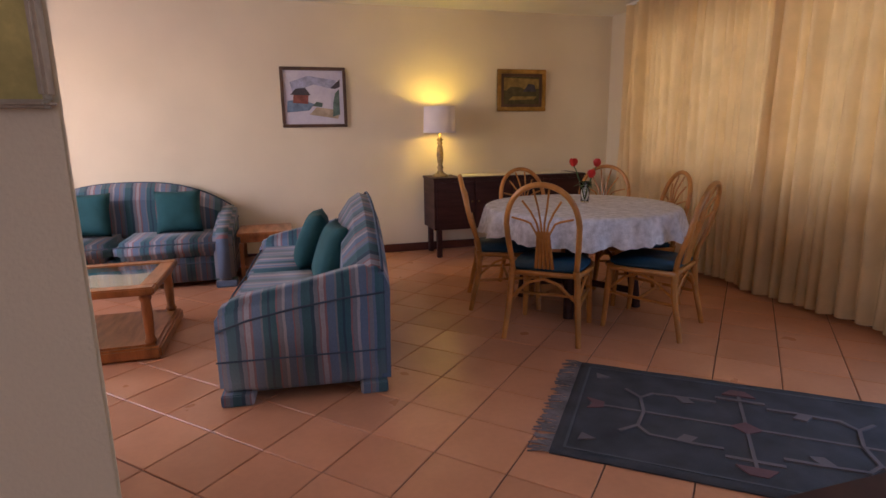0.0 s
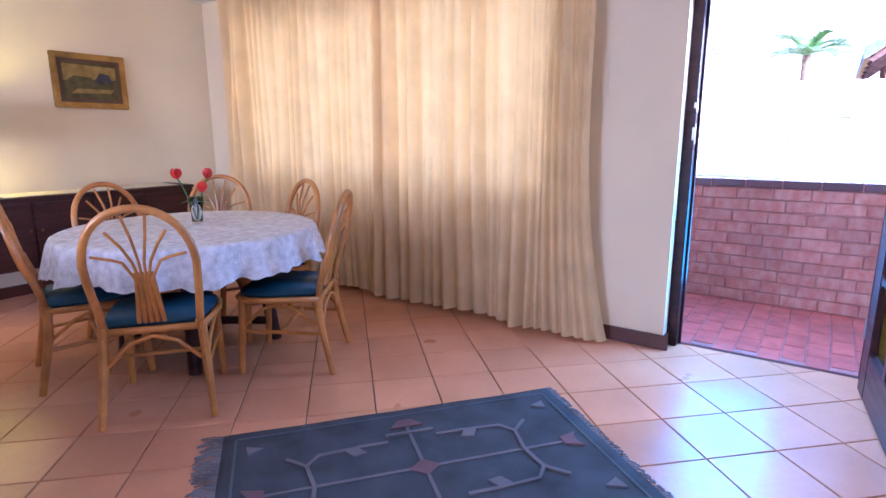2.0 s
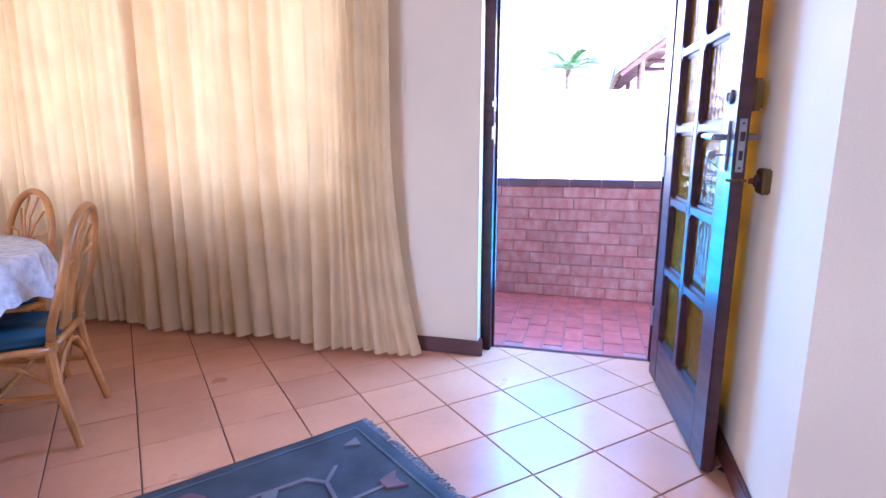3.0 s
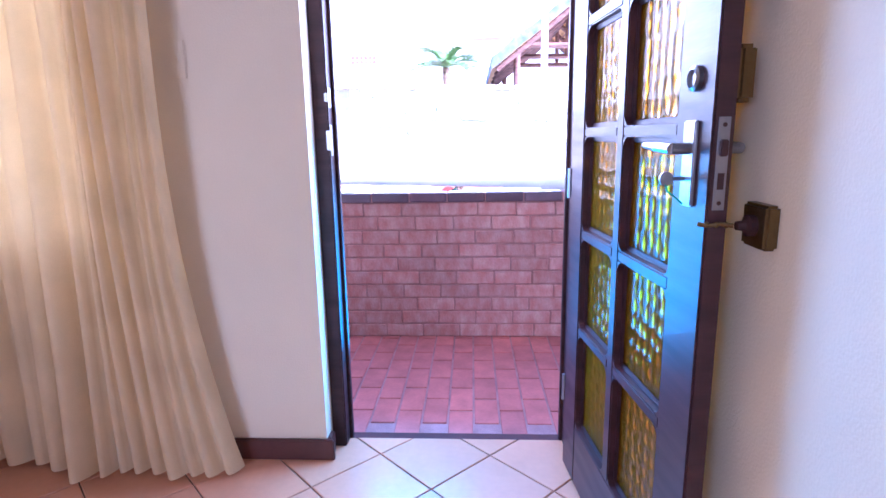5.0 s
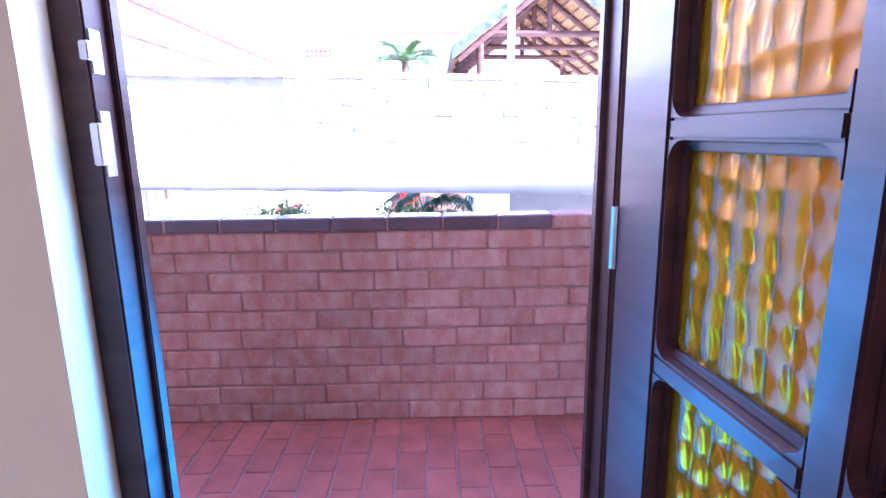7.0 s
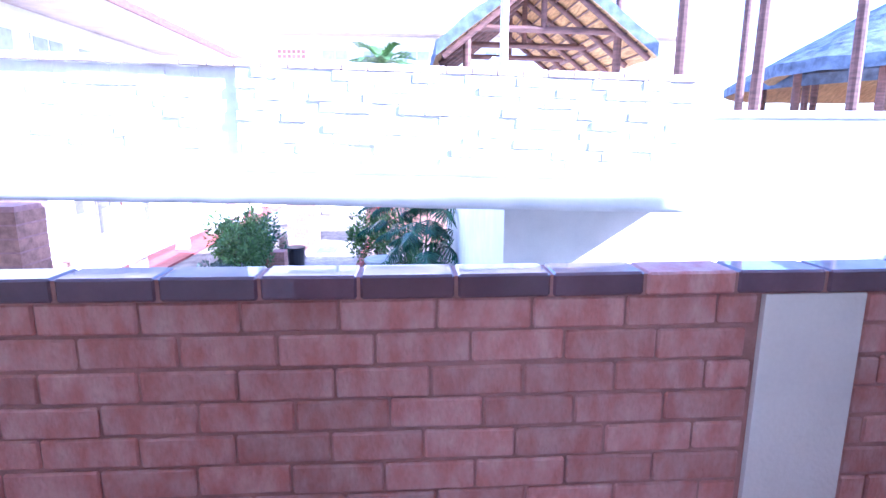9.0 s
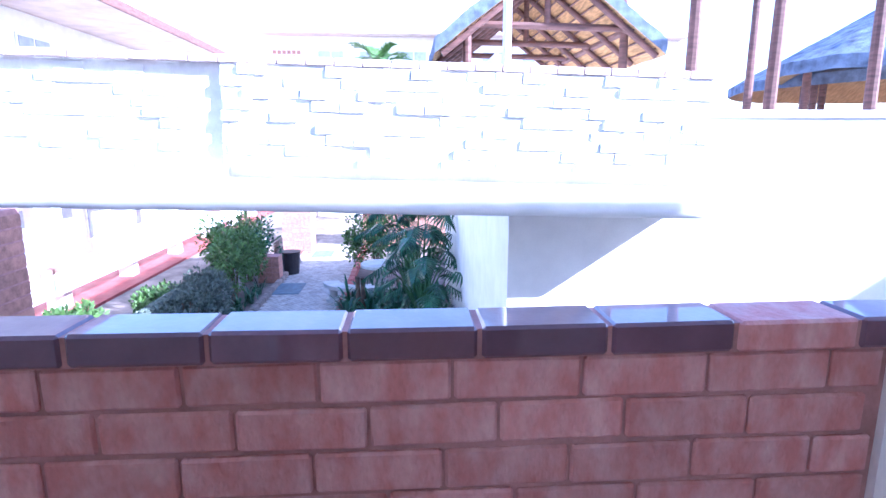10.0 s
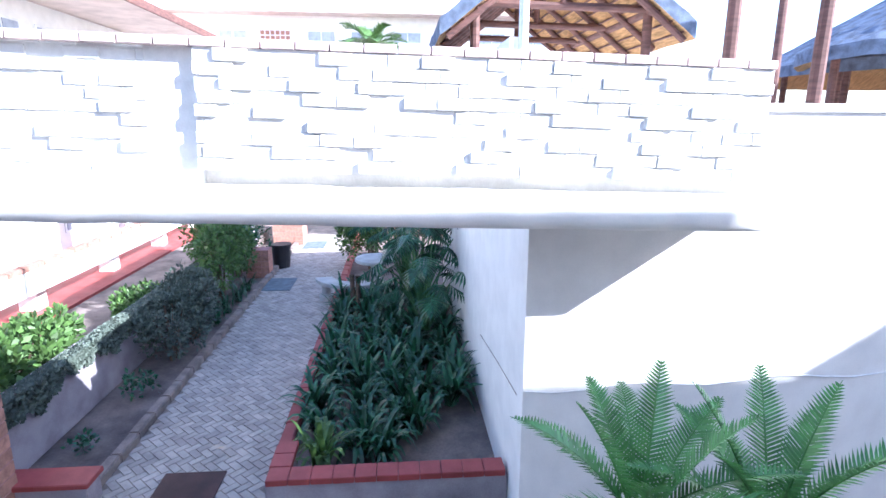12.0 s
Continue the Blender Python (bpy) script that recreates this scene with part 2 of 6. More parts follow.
def clear_glass(name, colour=(0.9, 0.95, 0.95)):
    m = bpy.data.materials.new(name)
    m.use_nodes = True
    b = m.node_tree.nodes["Principled BSDF"]
    b.inputs["Base Color"].default_value = (*colour, 1)
    b.inputs["Transmission Weight"].default_value, b.inputs["Roughness"].default_value, b.inputs["IOR"].default_value = 1.0, 0.02, 1.45
    return m


def glow(name, colour, strength):
    m = bpy.data.materials.new(name)
    m.use_nodes = True
    b = m.node_tree.nodes["Principled BSDF"]
    b.inputs["Emission Color"].default_value, b.inputs["Emission Strength"].default_value = (*colour, 1), strength
    return m


STRIPE_X, STRIPE_Y = stripes("striped_fabric_across", 0), stripes("striped_fabric_along", 1)
PIPING = material("piping_cord", (0.06, 0.09, 0.13), 0.8)
TEAL = material("teal_cotton", (0.008, 0.085, 0.095), 0.85, vary=0.1, scale=8, grain=250, bump=0.3)
PINE = material("honey_pine", (0.42, 0.15, 0.04), 0.35, vary=0.2, scale=4, grain=35, bump=0.08, stretch=(6, 1, 1), coat=0.2)
RATTAN = material("varnished_rattan", (0.55, 0.225, 0.045), 0.35, vary=0.2, scale=7, grain=45, bump=0.12, coat=0.3)
BLUESEAT = material("blue_vinyl_seat", (0.008, 0.06, 0.11), 0.55, vary=0.12, scale=12, grain=200, bump=0.15)
LACE = material("lace_tablecloth", (0.72, 0.72, 0.76), 0.9, vary=0.16, scale=26, grain=130, bump=0.6, depth=0.006)
LINEN = material("cream_runner", (0.75, 0.70, 0.55), 0.9, vary=0.06, grain=250)
RUGBLUE = material("slate_blue_wool", (0.052, 0.060, 0.072), 0.95, vary=0.22, scale=6, grain=220, bump=0.6)
RUGPALE = material("pale_wool", (0.15, 0.135, 0.145), 0.95, vary=0.15, grain=200, bump=0.5)
RUGROSE = material("rose_wool", (0.17, 0.09, 0.095), 0.95, vary=0.15, grain=200, bump=0.5)
FRINGE = material("fringe_cotton", (0.22, 0.20, 0.21), 0.95, vary=0.25, grain=150)
BRASS = material("aged_brass", (0.20, 0.13, 0.05), 0.35, metal=0.9, vary=0.2, grain=90)
STEEL = material("dull_steel", (0.33, 0.33, 0.35), 0.34, metal=0.95, vary=0.12, grain=120, bump=0.05)
GILT = material("gilt_frame", (0.40, 0.24, 0.06), 0.4, metal=0.6, vary=0.25, grain=60)
BROWNFRAME = material("brown_picture_frame", (0.11, 0.06, 0.035), 0.45, vary=0.2, grain=60)
SHADE = material("cream_lampshade", (0.80, 0.74, 0.78), 0.9, vary=0.04, grain=300, trans=0.07)
LAMPSTEM = material("gilt_cream_lampstand", (0.36, 0.25, 0.10), 0.45, vary=0.3, scale=20, grain=60)
GREENLEAF = material("stem_green", (0.05, 0.13, 0.04), 0.6)
TULIP = material("red_tulip", (0.72, 0.02, 0.012), 0.5, vary=0.15)
AMBER = amber_glass()
GLASS = clear_glass("clear_glass")

# ---- the rooms ----
XW, YB, ZC = 3.50, 5.45, 2.44          # window wall, back wall, ceiling
FZ = -0.02                             # balcony floor
floor = slab("floor", [(-3.2, -2.8, -0.16, 3.655, 5.6, -0.006)], GROUT, "terracotta tile floor with dark grout laid diagonally", "floor")
slab("ceiling", [(-3.2, -2.8, ZC, XW + 0.2, 5.6, ZC + 0.15)], CEIL, "plain off-white plaster ceiling", "ceiling")
slab("wall_back", [(-3.2, YB, -0.1, XW + 0.2, YB + 0.2, ZC)], WALL, "cream painted plaster wall behind the lamp")
WY0, WY1, WZ0, WZ1 = 1.75, 4.75, 0.90, 2.15
DY0, DY1, DZ = 0.08, 1.06, 2.12
slab("wall_window", [(XW + 0.09, WY1, -0.1, XW + 0.2, YB, ZC), (XW, WY0, -0.1, XW + 0.2, WY1, WZ0), (XW, WY0, WZ1, XW + 0.2, WY1, ZC),
                     (XW, DY1, -0.1, XW + 0.2, WY0, ZC), (XW, DY0, DZ, XW + 0.2, DY1, ZC), (XW, -0.24, -0.1, XW + 0.2, DY0, ZC)], WALL, "cream painted wall with window and door openings")
slab("wall_side", [(2.13, -0.24, -0.1, XW, -0.04, ZC)], WALL, "cream painted short wall beside the open door")
slab("wall_passage", [(2.13, -2.8, -0.1, 2.33, -0.24, ZC)], WALL, "cream painted passage wall")
slab("wall_near", [(-3.2, 0.5, -0.1, -0.42, 0.6, ZC)], WALL, "cream painted wall end beside the sitting area", bevel=0.012)
bm = bmesh.new()
extrude(bm, [(-0.42, 0.5), (-0.180, 0.5), (-0.255, 0.6), (-0.42, 0.6)], -0.1, ZC, None, 0.006)
tagged(mesh_object("wall_near_end", bm, WALL), "cream painted splayed end of the wall", "wall", kind="structure")
slab("wall_left", [(-3.4, -2.8, -0.1, -3.2, 2.2, ZC), (-3.4, 4.4, -0.1, -3.2, 5.65, ZC), (-3.4, 2.2, -0.1, -3.2, 4.4, 0.9), (-3.4, 2.2, 2.1, -3.2, 4.4, ZC)], WALL, "cream painted plaster wall")
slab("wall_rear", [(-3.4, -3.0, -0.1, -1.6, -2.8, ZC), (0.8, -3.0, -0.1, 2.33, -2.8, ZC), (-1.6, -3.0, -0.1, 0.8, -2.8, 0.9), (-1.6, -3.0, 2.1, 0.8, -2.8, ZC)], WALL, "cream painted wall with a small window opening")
slab("baseboard_back", [(-3.2, YB - 0.018, 0, 1.0, YB, 0.085), (1.0, YB - 0.018, 0, XW, YB, 0.085)], SKIRT, "dark red-brown wooden skirting board", "baseboard", 0.004)
slab("baseboard_window", [(XW - 0.018, DY1 - 0.03, 0, XW, YB - 0.02, 0.085), (XW, DY1 - 0.018, 0, XW + 0.06, DY1, 0.085)], SKIRT, "dark red-brown wooden skirting board", "baseboard", 0.004)
slab("baseboard_side", [(2.11, -0.04, 0, XW, -0.022, 0.085), (2.112, -2.8, 0, 2.13, -0.04, 0.085)], SKIRT, "dark red-brown wooden skirting board", "baseboard", 0.004)
slab("baseboard_near", [(-3.2, 0.6, 0, -0.262, 0.618, 0.085), (-3.2, 0.482, 0, -0.182, 0.5, 0.085)], SKIRT, "dark red-brown wooden skirting board", "baseboard", 0.004)

# balcony shell
slab("balcony_floor", [(3.66, -3.6, -0.25, 4.9, 4.6, FZ - 0.006)], MORTAR, "red clay paver balcony floor with grey joints", "floor")
slab("threshold", [(3.655, DY0, -0.1, 3.70, DY1, -0.004)], SKIRT, "dark wooden door sill", "trim")
PX = 4.885
parapet = slab("parapet", [(PX + 0.006, -3.6, -0.3, 4.985, 4.6, 0.834)], MORTAR, "red brick balcony parapet with dark glazed capping", "wall")
slab("parapet_pier", [(PX - 0.012, -0.61, FZ, PX + 0.006, -0.35, 0.833)], WHITE, "flush white plastered strip in the brick parapet", "wall")
slab("upper_storey", [(-3.4, -26, 2.62, 4.5, 9, 5.0)], WHITE, "white plastered storey above the balcony", "wall")
# unseen gable, added to cast the rising shadow edge on the opposite wall
bm = bmesh.new()
extrude(bm, [(-12.4, 5.0), (-16.2, 7.4), (-20.0, 5.0)], -3.4, 4.48, Matrix(((0, 0, 1, 0), (1, 0, 0, 0), (0, 1, 0, 0), (0, 0, 0, 1))))
tagged(mesh_object("roof_gable", bm, WHITE), "unseen white gable that casts the rising wall shadow", "wall", kind="structure")
# unseen block, added to keep sun off the near path and low wall
slab("roof_parapet", [(-3.4, -9.75, 5.0, 4.45, -1.8, 5.9)], WHITE, "unseen white block on the roof that shades the courtyard", "wall")
slab("balcony_ends", [(3.7, 4.6, -0.2, 5.08, 4.8, 2.6), (3.7, -3.8, -0.2, 5.08, -3.6, 2.6)], WHITE, "white plastered balcony end walls")
slab("house_wall", [(-3.4, -26, -2.7, 3.7, -3.0, 2.62), (-3.4, 5.65, -2.7, 3.7, 9, 2.62), (-3.2, -3.0, -2.7, 4.98, 5.65, -0.3)], WHITE, "white plastered outer wall of the house", "wall")


# ---- door and window ----
def door_frame():
    root = tagged(new("door_frame"), "dark stained wooden door frame with steel strike plates", "door frame", kind="structure")
    for a, b in ((DY1 - 0.055, DY1), (DY0, DY0 + 0.055)):
        bm = bmesh.new()
        cube(bm, 3.585, a, 0.0, 3.655, b, DZ, 0.004)
        cube(bm, 3.645, a - 0.012 if a > 0.5 else a, 0.0, 3.675, b + (0.012 if a < 0.5 else 0), DZ, 0.003)
        part("jamb", bm, DARKWOOD, root)
    bm = bmesh.new()
    cube(bm, 3.585, DY0 + 0.055, DZ - 0.055, 3.66, DY1 - 0.055, DZ, 0.004)
    part("head", bm, DARKWOOD, root)
    for z0, z1 in ((1.16, 1.27), (1.33, 1.40)):
        bm = bmesh.new()
        cube(bm, 3.592, DY1 - 0.058, z0, 3.622, DY1 - 0.052, z1, 0.001)
        cube(bm, 3.578, DY1 - 0.06, z0 + 0.02, 3.594, DY1 - 0.045, z1 - 0.02, 0.002)
        part("strike_plate", bm, STEEL, root, "dull steel strike plate")


def glazed_door():
    """Ten-pane door; local x from the hinge to the free edge, y its thickness, z up."""
    W, H, T = 0.925, 2.05, 0.042
    root = tagged(new("door"), "open dark stained ten-pane door with dimpled amber glass", "door", kind="structure")
    ang = math.atan2(-0.107, -0.994)
    root.matrix_world = Matrix.Translation((3.542, 0.141, 0.008)) @ Matrix.Rotation(ang, 4, "Z")
    c1, c2 = (0.178, 0.452), (0.497, 0.787)
    rows = [(0.215, 0.552), (0.582, 0.880), (0.910, 1.205), (1.233, 1.530), (1.560, 1.860)]
    bm = bmesh.new()
    for x0, x1 in ((0.045, c1[0]), (c2[1], W)):
        bm = bmesh.new()
        cube(bm, x0, -T / 2, 0, x1, T / 2, H, 0.004)
        part("stile", bm, DOORWOOD, root)
    bm = bmesh.new()
    cube(bm, c1[1], -T / 2 + 0.002, 0.215, c2[0], T / 2 - 0.002, 1.86, 0.004)
    part("mullion", bm, DOORWOOD, root)
    edges = [(0, 0.215)] + [(a[1], b[0]) for a, b in zip(rows, rows[1:])] + [(1.86, H)]
    for i, (z0, z1) in enumerate(edges):
        bm = bmesh.new()
        if i in (0, len(edges) - 1):
            cube(bm, c1[0] - 0.001, -T / 2 + 0.001, z0, c2[1] + 0.001, T / 2 - 0.001, z1, 0.003)
        else:
            cube(bm, c1[0], -T / 2 + 0.002, z0, c1[1], T / 2 - 0.002, z1, 0.004)
            cube(bm, c2[0], -T / 2 + 0.002, z0, c2[1], T / 2 - 0.002, z1, 0.004)
        part("rail", bm, DOORWOOD, root)
    bead = bmesh.new()
    for z0, z1 in rows:
        for x0, x1 in (c1, c2):
            for side in (-1, 1):
                for s, d in ((0.009, 0.007), (0.014, 0.004)):
                    a, b = 0.010 + side * 0.003, 0.010 + side * (0.003 + d)
                    lo, hi = min(a, b), max(a, b)
                    cube(bead, x0, lo, z0, x0 + s, hi, z1, 0.002)
                    cube(bead, x1 - s, lo, z0, x1, hi, z1, 0.002)
                    cube(bead, x0 + s, lo, z0, x1 - s, hi, z0 + s, 0.002)
                    cube(bead, x0 + s, lo, z1 - s, x1 - s, hi, z1, 0.002)
            g = bmesh.new()
            cube(g, x0 + 0.002, 0.0075, z0 + 0.002, x1 - 0.002, 0.0125, z1 - 0.002)
            pane = part("pane", g, AMBER, root, "dimpled amber glass pane")
    for z0, z1 in rows:                         # the openings have rounded corners
        for x0, x1 in (c1, c2):
            for cx, sx in ((x0, 1), (x1, -1)):
                for cz, sz in ((z0, 1), (z1, -1)):
                    R = 0.03
                    ring = [(cx, cz)] + [(cx + sx * R * (1 - math.cos(q)), cz + sz * R * (1 - math.sin(q))) for q in [math.pi / 2 * i / 5 for i in range(6)]]
                    lo, hi = [bead.verts.new((px, -T / 2 + 0.003, pz)) for px, pz in ring], [bead.verts.new((px, T / 2 - 0.003, pz)) for px, pz in ring]
                    for f in (lo, hi[::-1]):
                        bead.faces.new(f)
                    for i in range(len(ring)):
                        j = (i + 1) % len(ring)
                        bead.faces.new((lo[i], hi[i], hi[j], lo[j]))
    bmesh.ops.recalc_face_normals(bead, faces=bead.faces[:])
    part("glazing_bead", bead, DOORWOOD, root)
    # lock furniture
    for side in (-1, 1):
        bm = bmesh.new()
        y0, y1 = sorted((side * T / 2, side * (T / 2 + 0.008)))
        cube(bm, 0.832, y0, 1.072, 0.878, y1, 1.236, 0.003)
        plate = part("lock_plate", bm, STEEL, root, "dull steel lever lock plate")
        bm = bmesh.new()
        y = side * (T / 2 + 0.045)
        tube(bm, [(0.861, side * T / 2, 1.183), (0.861, y, 1.183)], 0.011, 10)
        tube(bm, [(0.868, y, 1.183), (0.81, y + side * 0.004, 1.186), (0.735, y - side * 0.004, 1.188)], [0.011, 0.010, 0.007], 10)
        part("lever_handle", bm, STEEL, plate)
    bm = bmesh.new()
    tube(bm, [(0.845, -T / 2 - 0.006, 1.125), (0.845, -T / 2 - 0.03, 1.125)], 0.004, 8)
    lathe(bm, [(0.003, -0.002), (0.014, -0.002), (0.014, 0.002), (0.003, 0.002)], 14, pose(0.845, -T / 2 - 0.042, 1.125, 0, 90))
    part("key", bm, STEEL, root, "steel key in the lock")
    bm = bmesh.new()
    tube(bm, [(0.845, -T / 2 - 0.044, 1.115), (0.85, -T / 2 - 0.04, 1.10), (0.862, -T / 2 - 0.030, 1.09), (0.872, -T / 2 - 0.02, 1.078)], 0.002, 6)
    part("key_tag", bm, material("green_cord", (0.02, 0.35, 0.22), 0.5), root, "green key cord")
    bm = bmesh.new()
    lathe(bm, [(0.024, 0), (0.024, 0.008), (0.017, 0.012), (0.015, 0.006), (0.003, 0.006)], 20, pose(0.857, -T / 2, 1.312, 90))
    part("deadlock_cylinder", bm, STEEL, root, "round steel deadlock cylinder")
    bm = bmesh.new()
    cube(bm, 0.80, T / 2, 1.265, W - 0.004, T / 2 + 0.034, 1.365, 0.008)
    cube(bm, 0.83, T / 2 + 0.03, 1.29, 0.88, T / 2 + 0.04, 1.34, 0.004)
    part("rim_lock", bm, BRASS, root, "brass rim lock case")
    bm = bmesh.new()
    cube(bm, W - 0.002, -0.011, 1.072, W + 0.002, 0.011, 1.24, 0.0005)
    face = part("lock_faceplate", bm, STEEL, root, "steel lock faceplate on the door edge")
    bm = bmesh.new()
    cube(bm, W - 0.001, -0.007, 1.170, W + 0.0095, 0.007, 1.200, 0.002)
    cube(bm, W + 0.0005, -0.006, 1.11, W + 0.003, 0.006, 1.14)
    for z in (1.085, 1.226):
        lathe(bm, [(0.004, 0), (0.004, 0.0015)], 10, pose(W + 0.002, 0, z, 0, 90))
    part("latch", bm, DOORWOOD, face, "dark latch bolt and screws")
    for z in (0.25, 1.0, 1.8):
        bm = bmesh.new()
        tube(bm, [(0.041, -T / 2 - 0.002, z), (0.041, -T / 2 - 0.002, z + 0.1)], 0.007, 8)
        part("hinge", bm, STEEL, root)


def door_hook():
    root = thing("door_hook", pose(2.603, -0.04, 1.054), "square brass wall plate with a dark door-holding hook", "hook")
    bm = bmesh.new()
    cube(bm, -0.043, 0.0, -0.040, 0.043, 0.025, 0.040, 0.005)
    plate = part("wall_plate", bm, BRASS, root)
    bm = bmesh.new()
    lathe(bm, [(0.02, 0), (0.02, 0.012), (0.010, 0.016), (0.008, 0.03)], 16, pose(0, 0.025, 0, -90))
    part("boss", bm, DARKWOOD, plate)
    bm = bmesh.new()
    tube(bm, [(0, 0.06, 0), (0.008, 0.08, 0.002), (0.012, 0.10, -0.002), (0.018, 0.117, 0.001)], 0.004, 8)
    for i in range(3):
        lathe(bm, [(0.004, -0.004), (0.0065, 0), (0.004, 0.004)], 8, pose(0.006 + 0.004 * i, 0.07 + 0.016 * i, 0, 90))
    part("hook", bm, BRASS, root)


def steel_window():
    root = tagged(new("window_1"), "wide window behind the drawn curtain", "window", kind="structure")
    x = XW + 0.12
    cols = 4
    w = (WY1 - WY0) / cols
    bm = bmesh.new()
    cube(bm, x - 0.02, WY0, WZ0, x + 0.02, WY1, WZ0 + 0.04)
    cube(bm, x - 0.02, WY0, WZ1 - 0.04, x + 0.02, WY1, WZ1)
    for i in range(cols + 1):
        y = WY0 + i * w
        cube(bm, x - 0.018, max(WY0, y - 0.02), WZ0 + 0.04, x + 0.018, min(WY1, y + 0.02), WZ1 - 0.04)
    part("window_frame", bm, DARKWOOD, root)
    for i in range(cols):
        bm = bmesh.new()
        cube(bm, x - 0.003, WY0 + i * w + 0.02, WZ0 + 0.04, x + 0.003, WY0 + (i + 1) * w - 0.02, WZ1 - 0.04)
        part("pane", bm, GLASS, root).visible_shadow = False


door_frame()
glazed_door()
door_hook()
steel_window()


# ---- curtain ----
def curtain():
    """Two drawn lengths of full, unlined cloth hanging from a ceiling track."""
    y0, y1, z0, z1 = 1.40, 4.86, 0.024, 2.42
    root = thing("curtain", pose(3.42, 0, 0), "full-length cream curtain drawn across the window", "curtain")
    rng = random.Random(4)
    for a, b in ((y0, 3.09), (3.0, y1)):
        nx, nz = int((b - a) / 0.0085), 26
        folds, y = [], a
        while y < b:
            end = a == y0 and y < a + 0.42      # gathered folds beside the door
            s = rng.uniform(0.045, 0.08) if end else rng.uniform(0.05, 0.13)
            folds.append((y, s, rng.uniform(1.0, 1.6) if end else rng.uniform(0.6, 1.15)))
            y += s
        bm = bmesh.new()
        rows = []
        for j in range(nz + 1):
            h = j / nz
            z = z0 + (z1 - z0) * h
            row = []
            for i in range(nx + 1):
                yy = a + (b - a) * i / nx
                f = [q for q in folds if q[0] <= yy + 1e-6][-1]
                u = (yy - f[0]) / f[1]
                amp = 0.95 * f[1] * f[2] * (1.0 - 0.25 * h) * (0.85 + 0.25 * math.sin(3.1 * h + 11 * f[0]))
                x = -amp * math.sin(math.pi * u) ** 0.8 + 0.012 * math.sin(9 * yy + 2.2 * h) + 0.006 * math.sin(23 * yy + 7 * h)
                sway = 0.014 * math.sin(5 * yy + 3 * h) * (1 - h)
                if a == y0:                     # the gathered end hangs in a loose bundle
                    e = max(0.0, 1 - (yy - a) / 0.42)
                    sway += e * (0.16 * h ** 0.8 + 0.03 * math.sin(5 * h) - 0.05 * (1 - h) ** 3)
                    x -= e * (0.10 * (1 - h) ** 2 * math.sin(3.0 * (1 - e)) + 0.05 * math.sin(2.6 * h))
                x += 0.02 if a > y0 and yy < 3.12 else 0.0
                low = -0.022 * max(0.0, 1 - (yy - a) / 0.18) * (1 - h) if a == y0 else 0
                row.append(bm.verts.new((x, yy + sway, z + low + 0.010 * (1 - h) * math.sin(6 * yy))))
            rows.append(row)
        for p, q in zip(rows, rows[1:]):
            for i in range(nx):
                bm.faces.new((p[i], p[i + 1], q[i + 1], q[i]))
        ob = part("cloth", bm, CURTAIN, root, smooth=True)
    bm = bmesh.new()
    cube(bm, -0.03, y0 - 0.05, 2.415, 0.03, y1 + 0.05, 2.44, 0.003)
    part("track", bm, CEIL, root, "white ceiling curtain track")


curtain()
bm = bmesh.new()
cube(bm, XW - 0.008, 1.46, 1.43, XW, 1.53, 1.555, 0.003)
cube(bm, XW - 0.010, 1.485, 1.48, XW - 0.007, 1.505, 1.50, 0.001)
tagged(mesh_object("blank_plate", bm, WALL), "cream painted blank plate on the wall", "wall plate")


# ---- sitting area ----
def arm_mesh(L):
    """Sloping rolled arm, seen from the side as a swept outline."""
    g = bmesh.new()
    out = [(-0.43, 0.055), (0.40, 0.055), (0.40, 0.62)]
    top = [(0.33, 0.645), (0.2, 0.62), (0.05, 0.585), (-0.12, 0.555), (-0.28, 0.525), (-0.38, 0.495), (-0.425, 0.45), (-0.43, 0.38)]
    extrude(g, out + top, -0.075, 0.075, None, 0.028)
    g.transform(Matrix(((0, 0, 1, 0), (1, 0, 0, 0), (0, 1, 0, 0), (0, 0, 0, 1))))
    return g


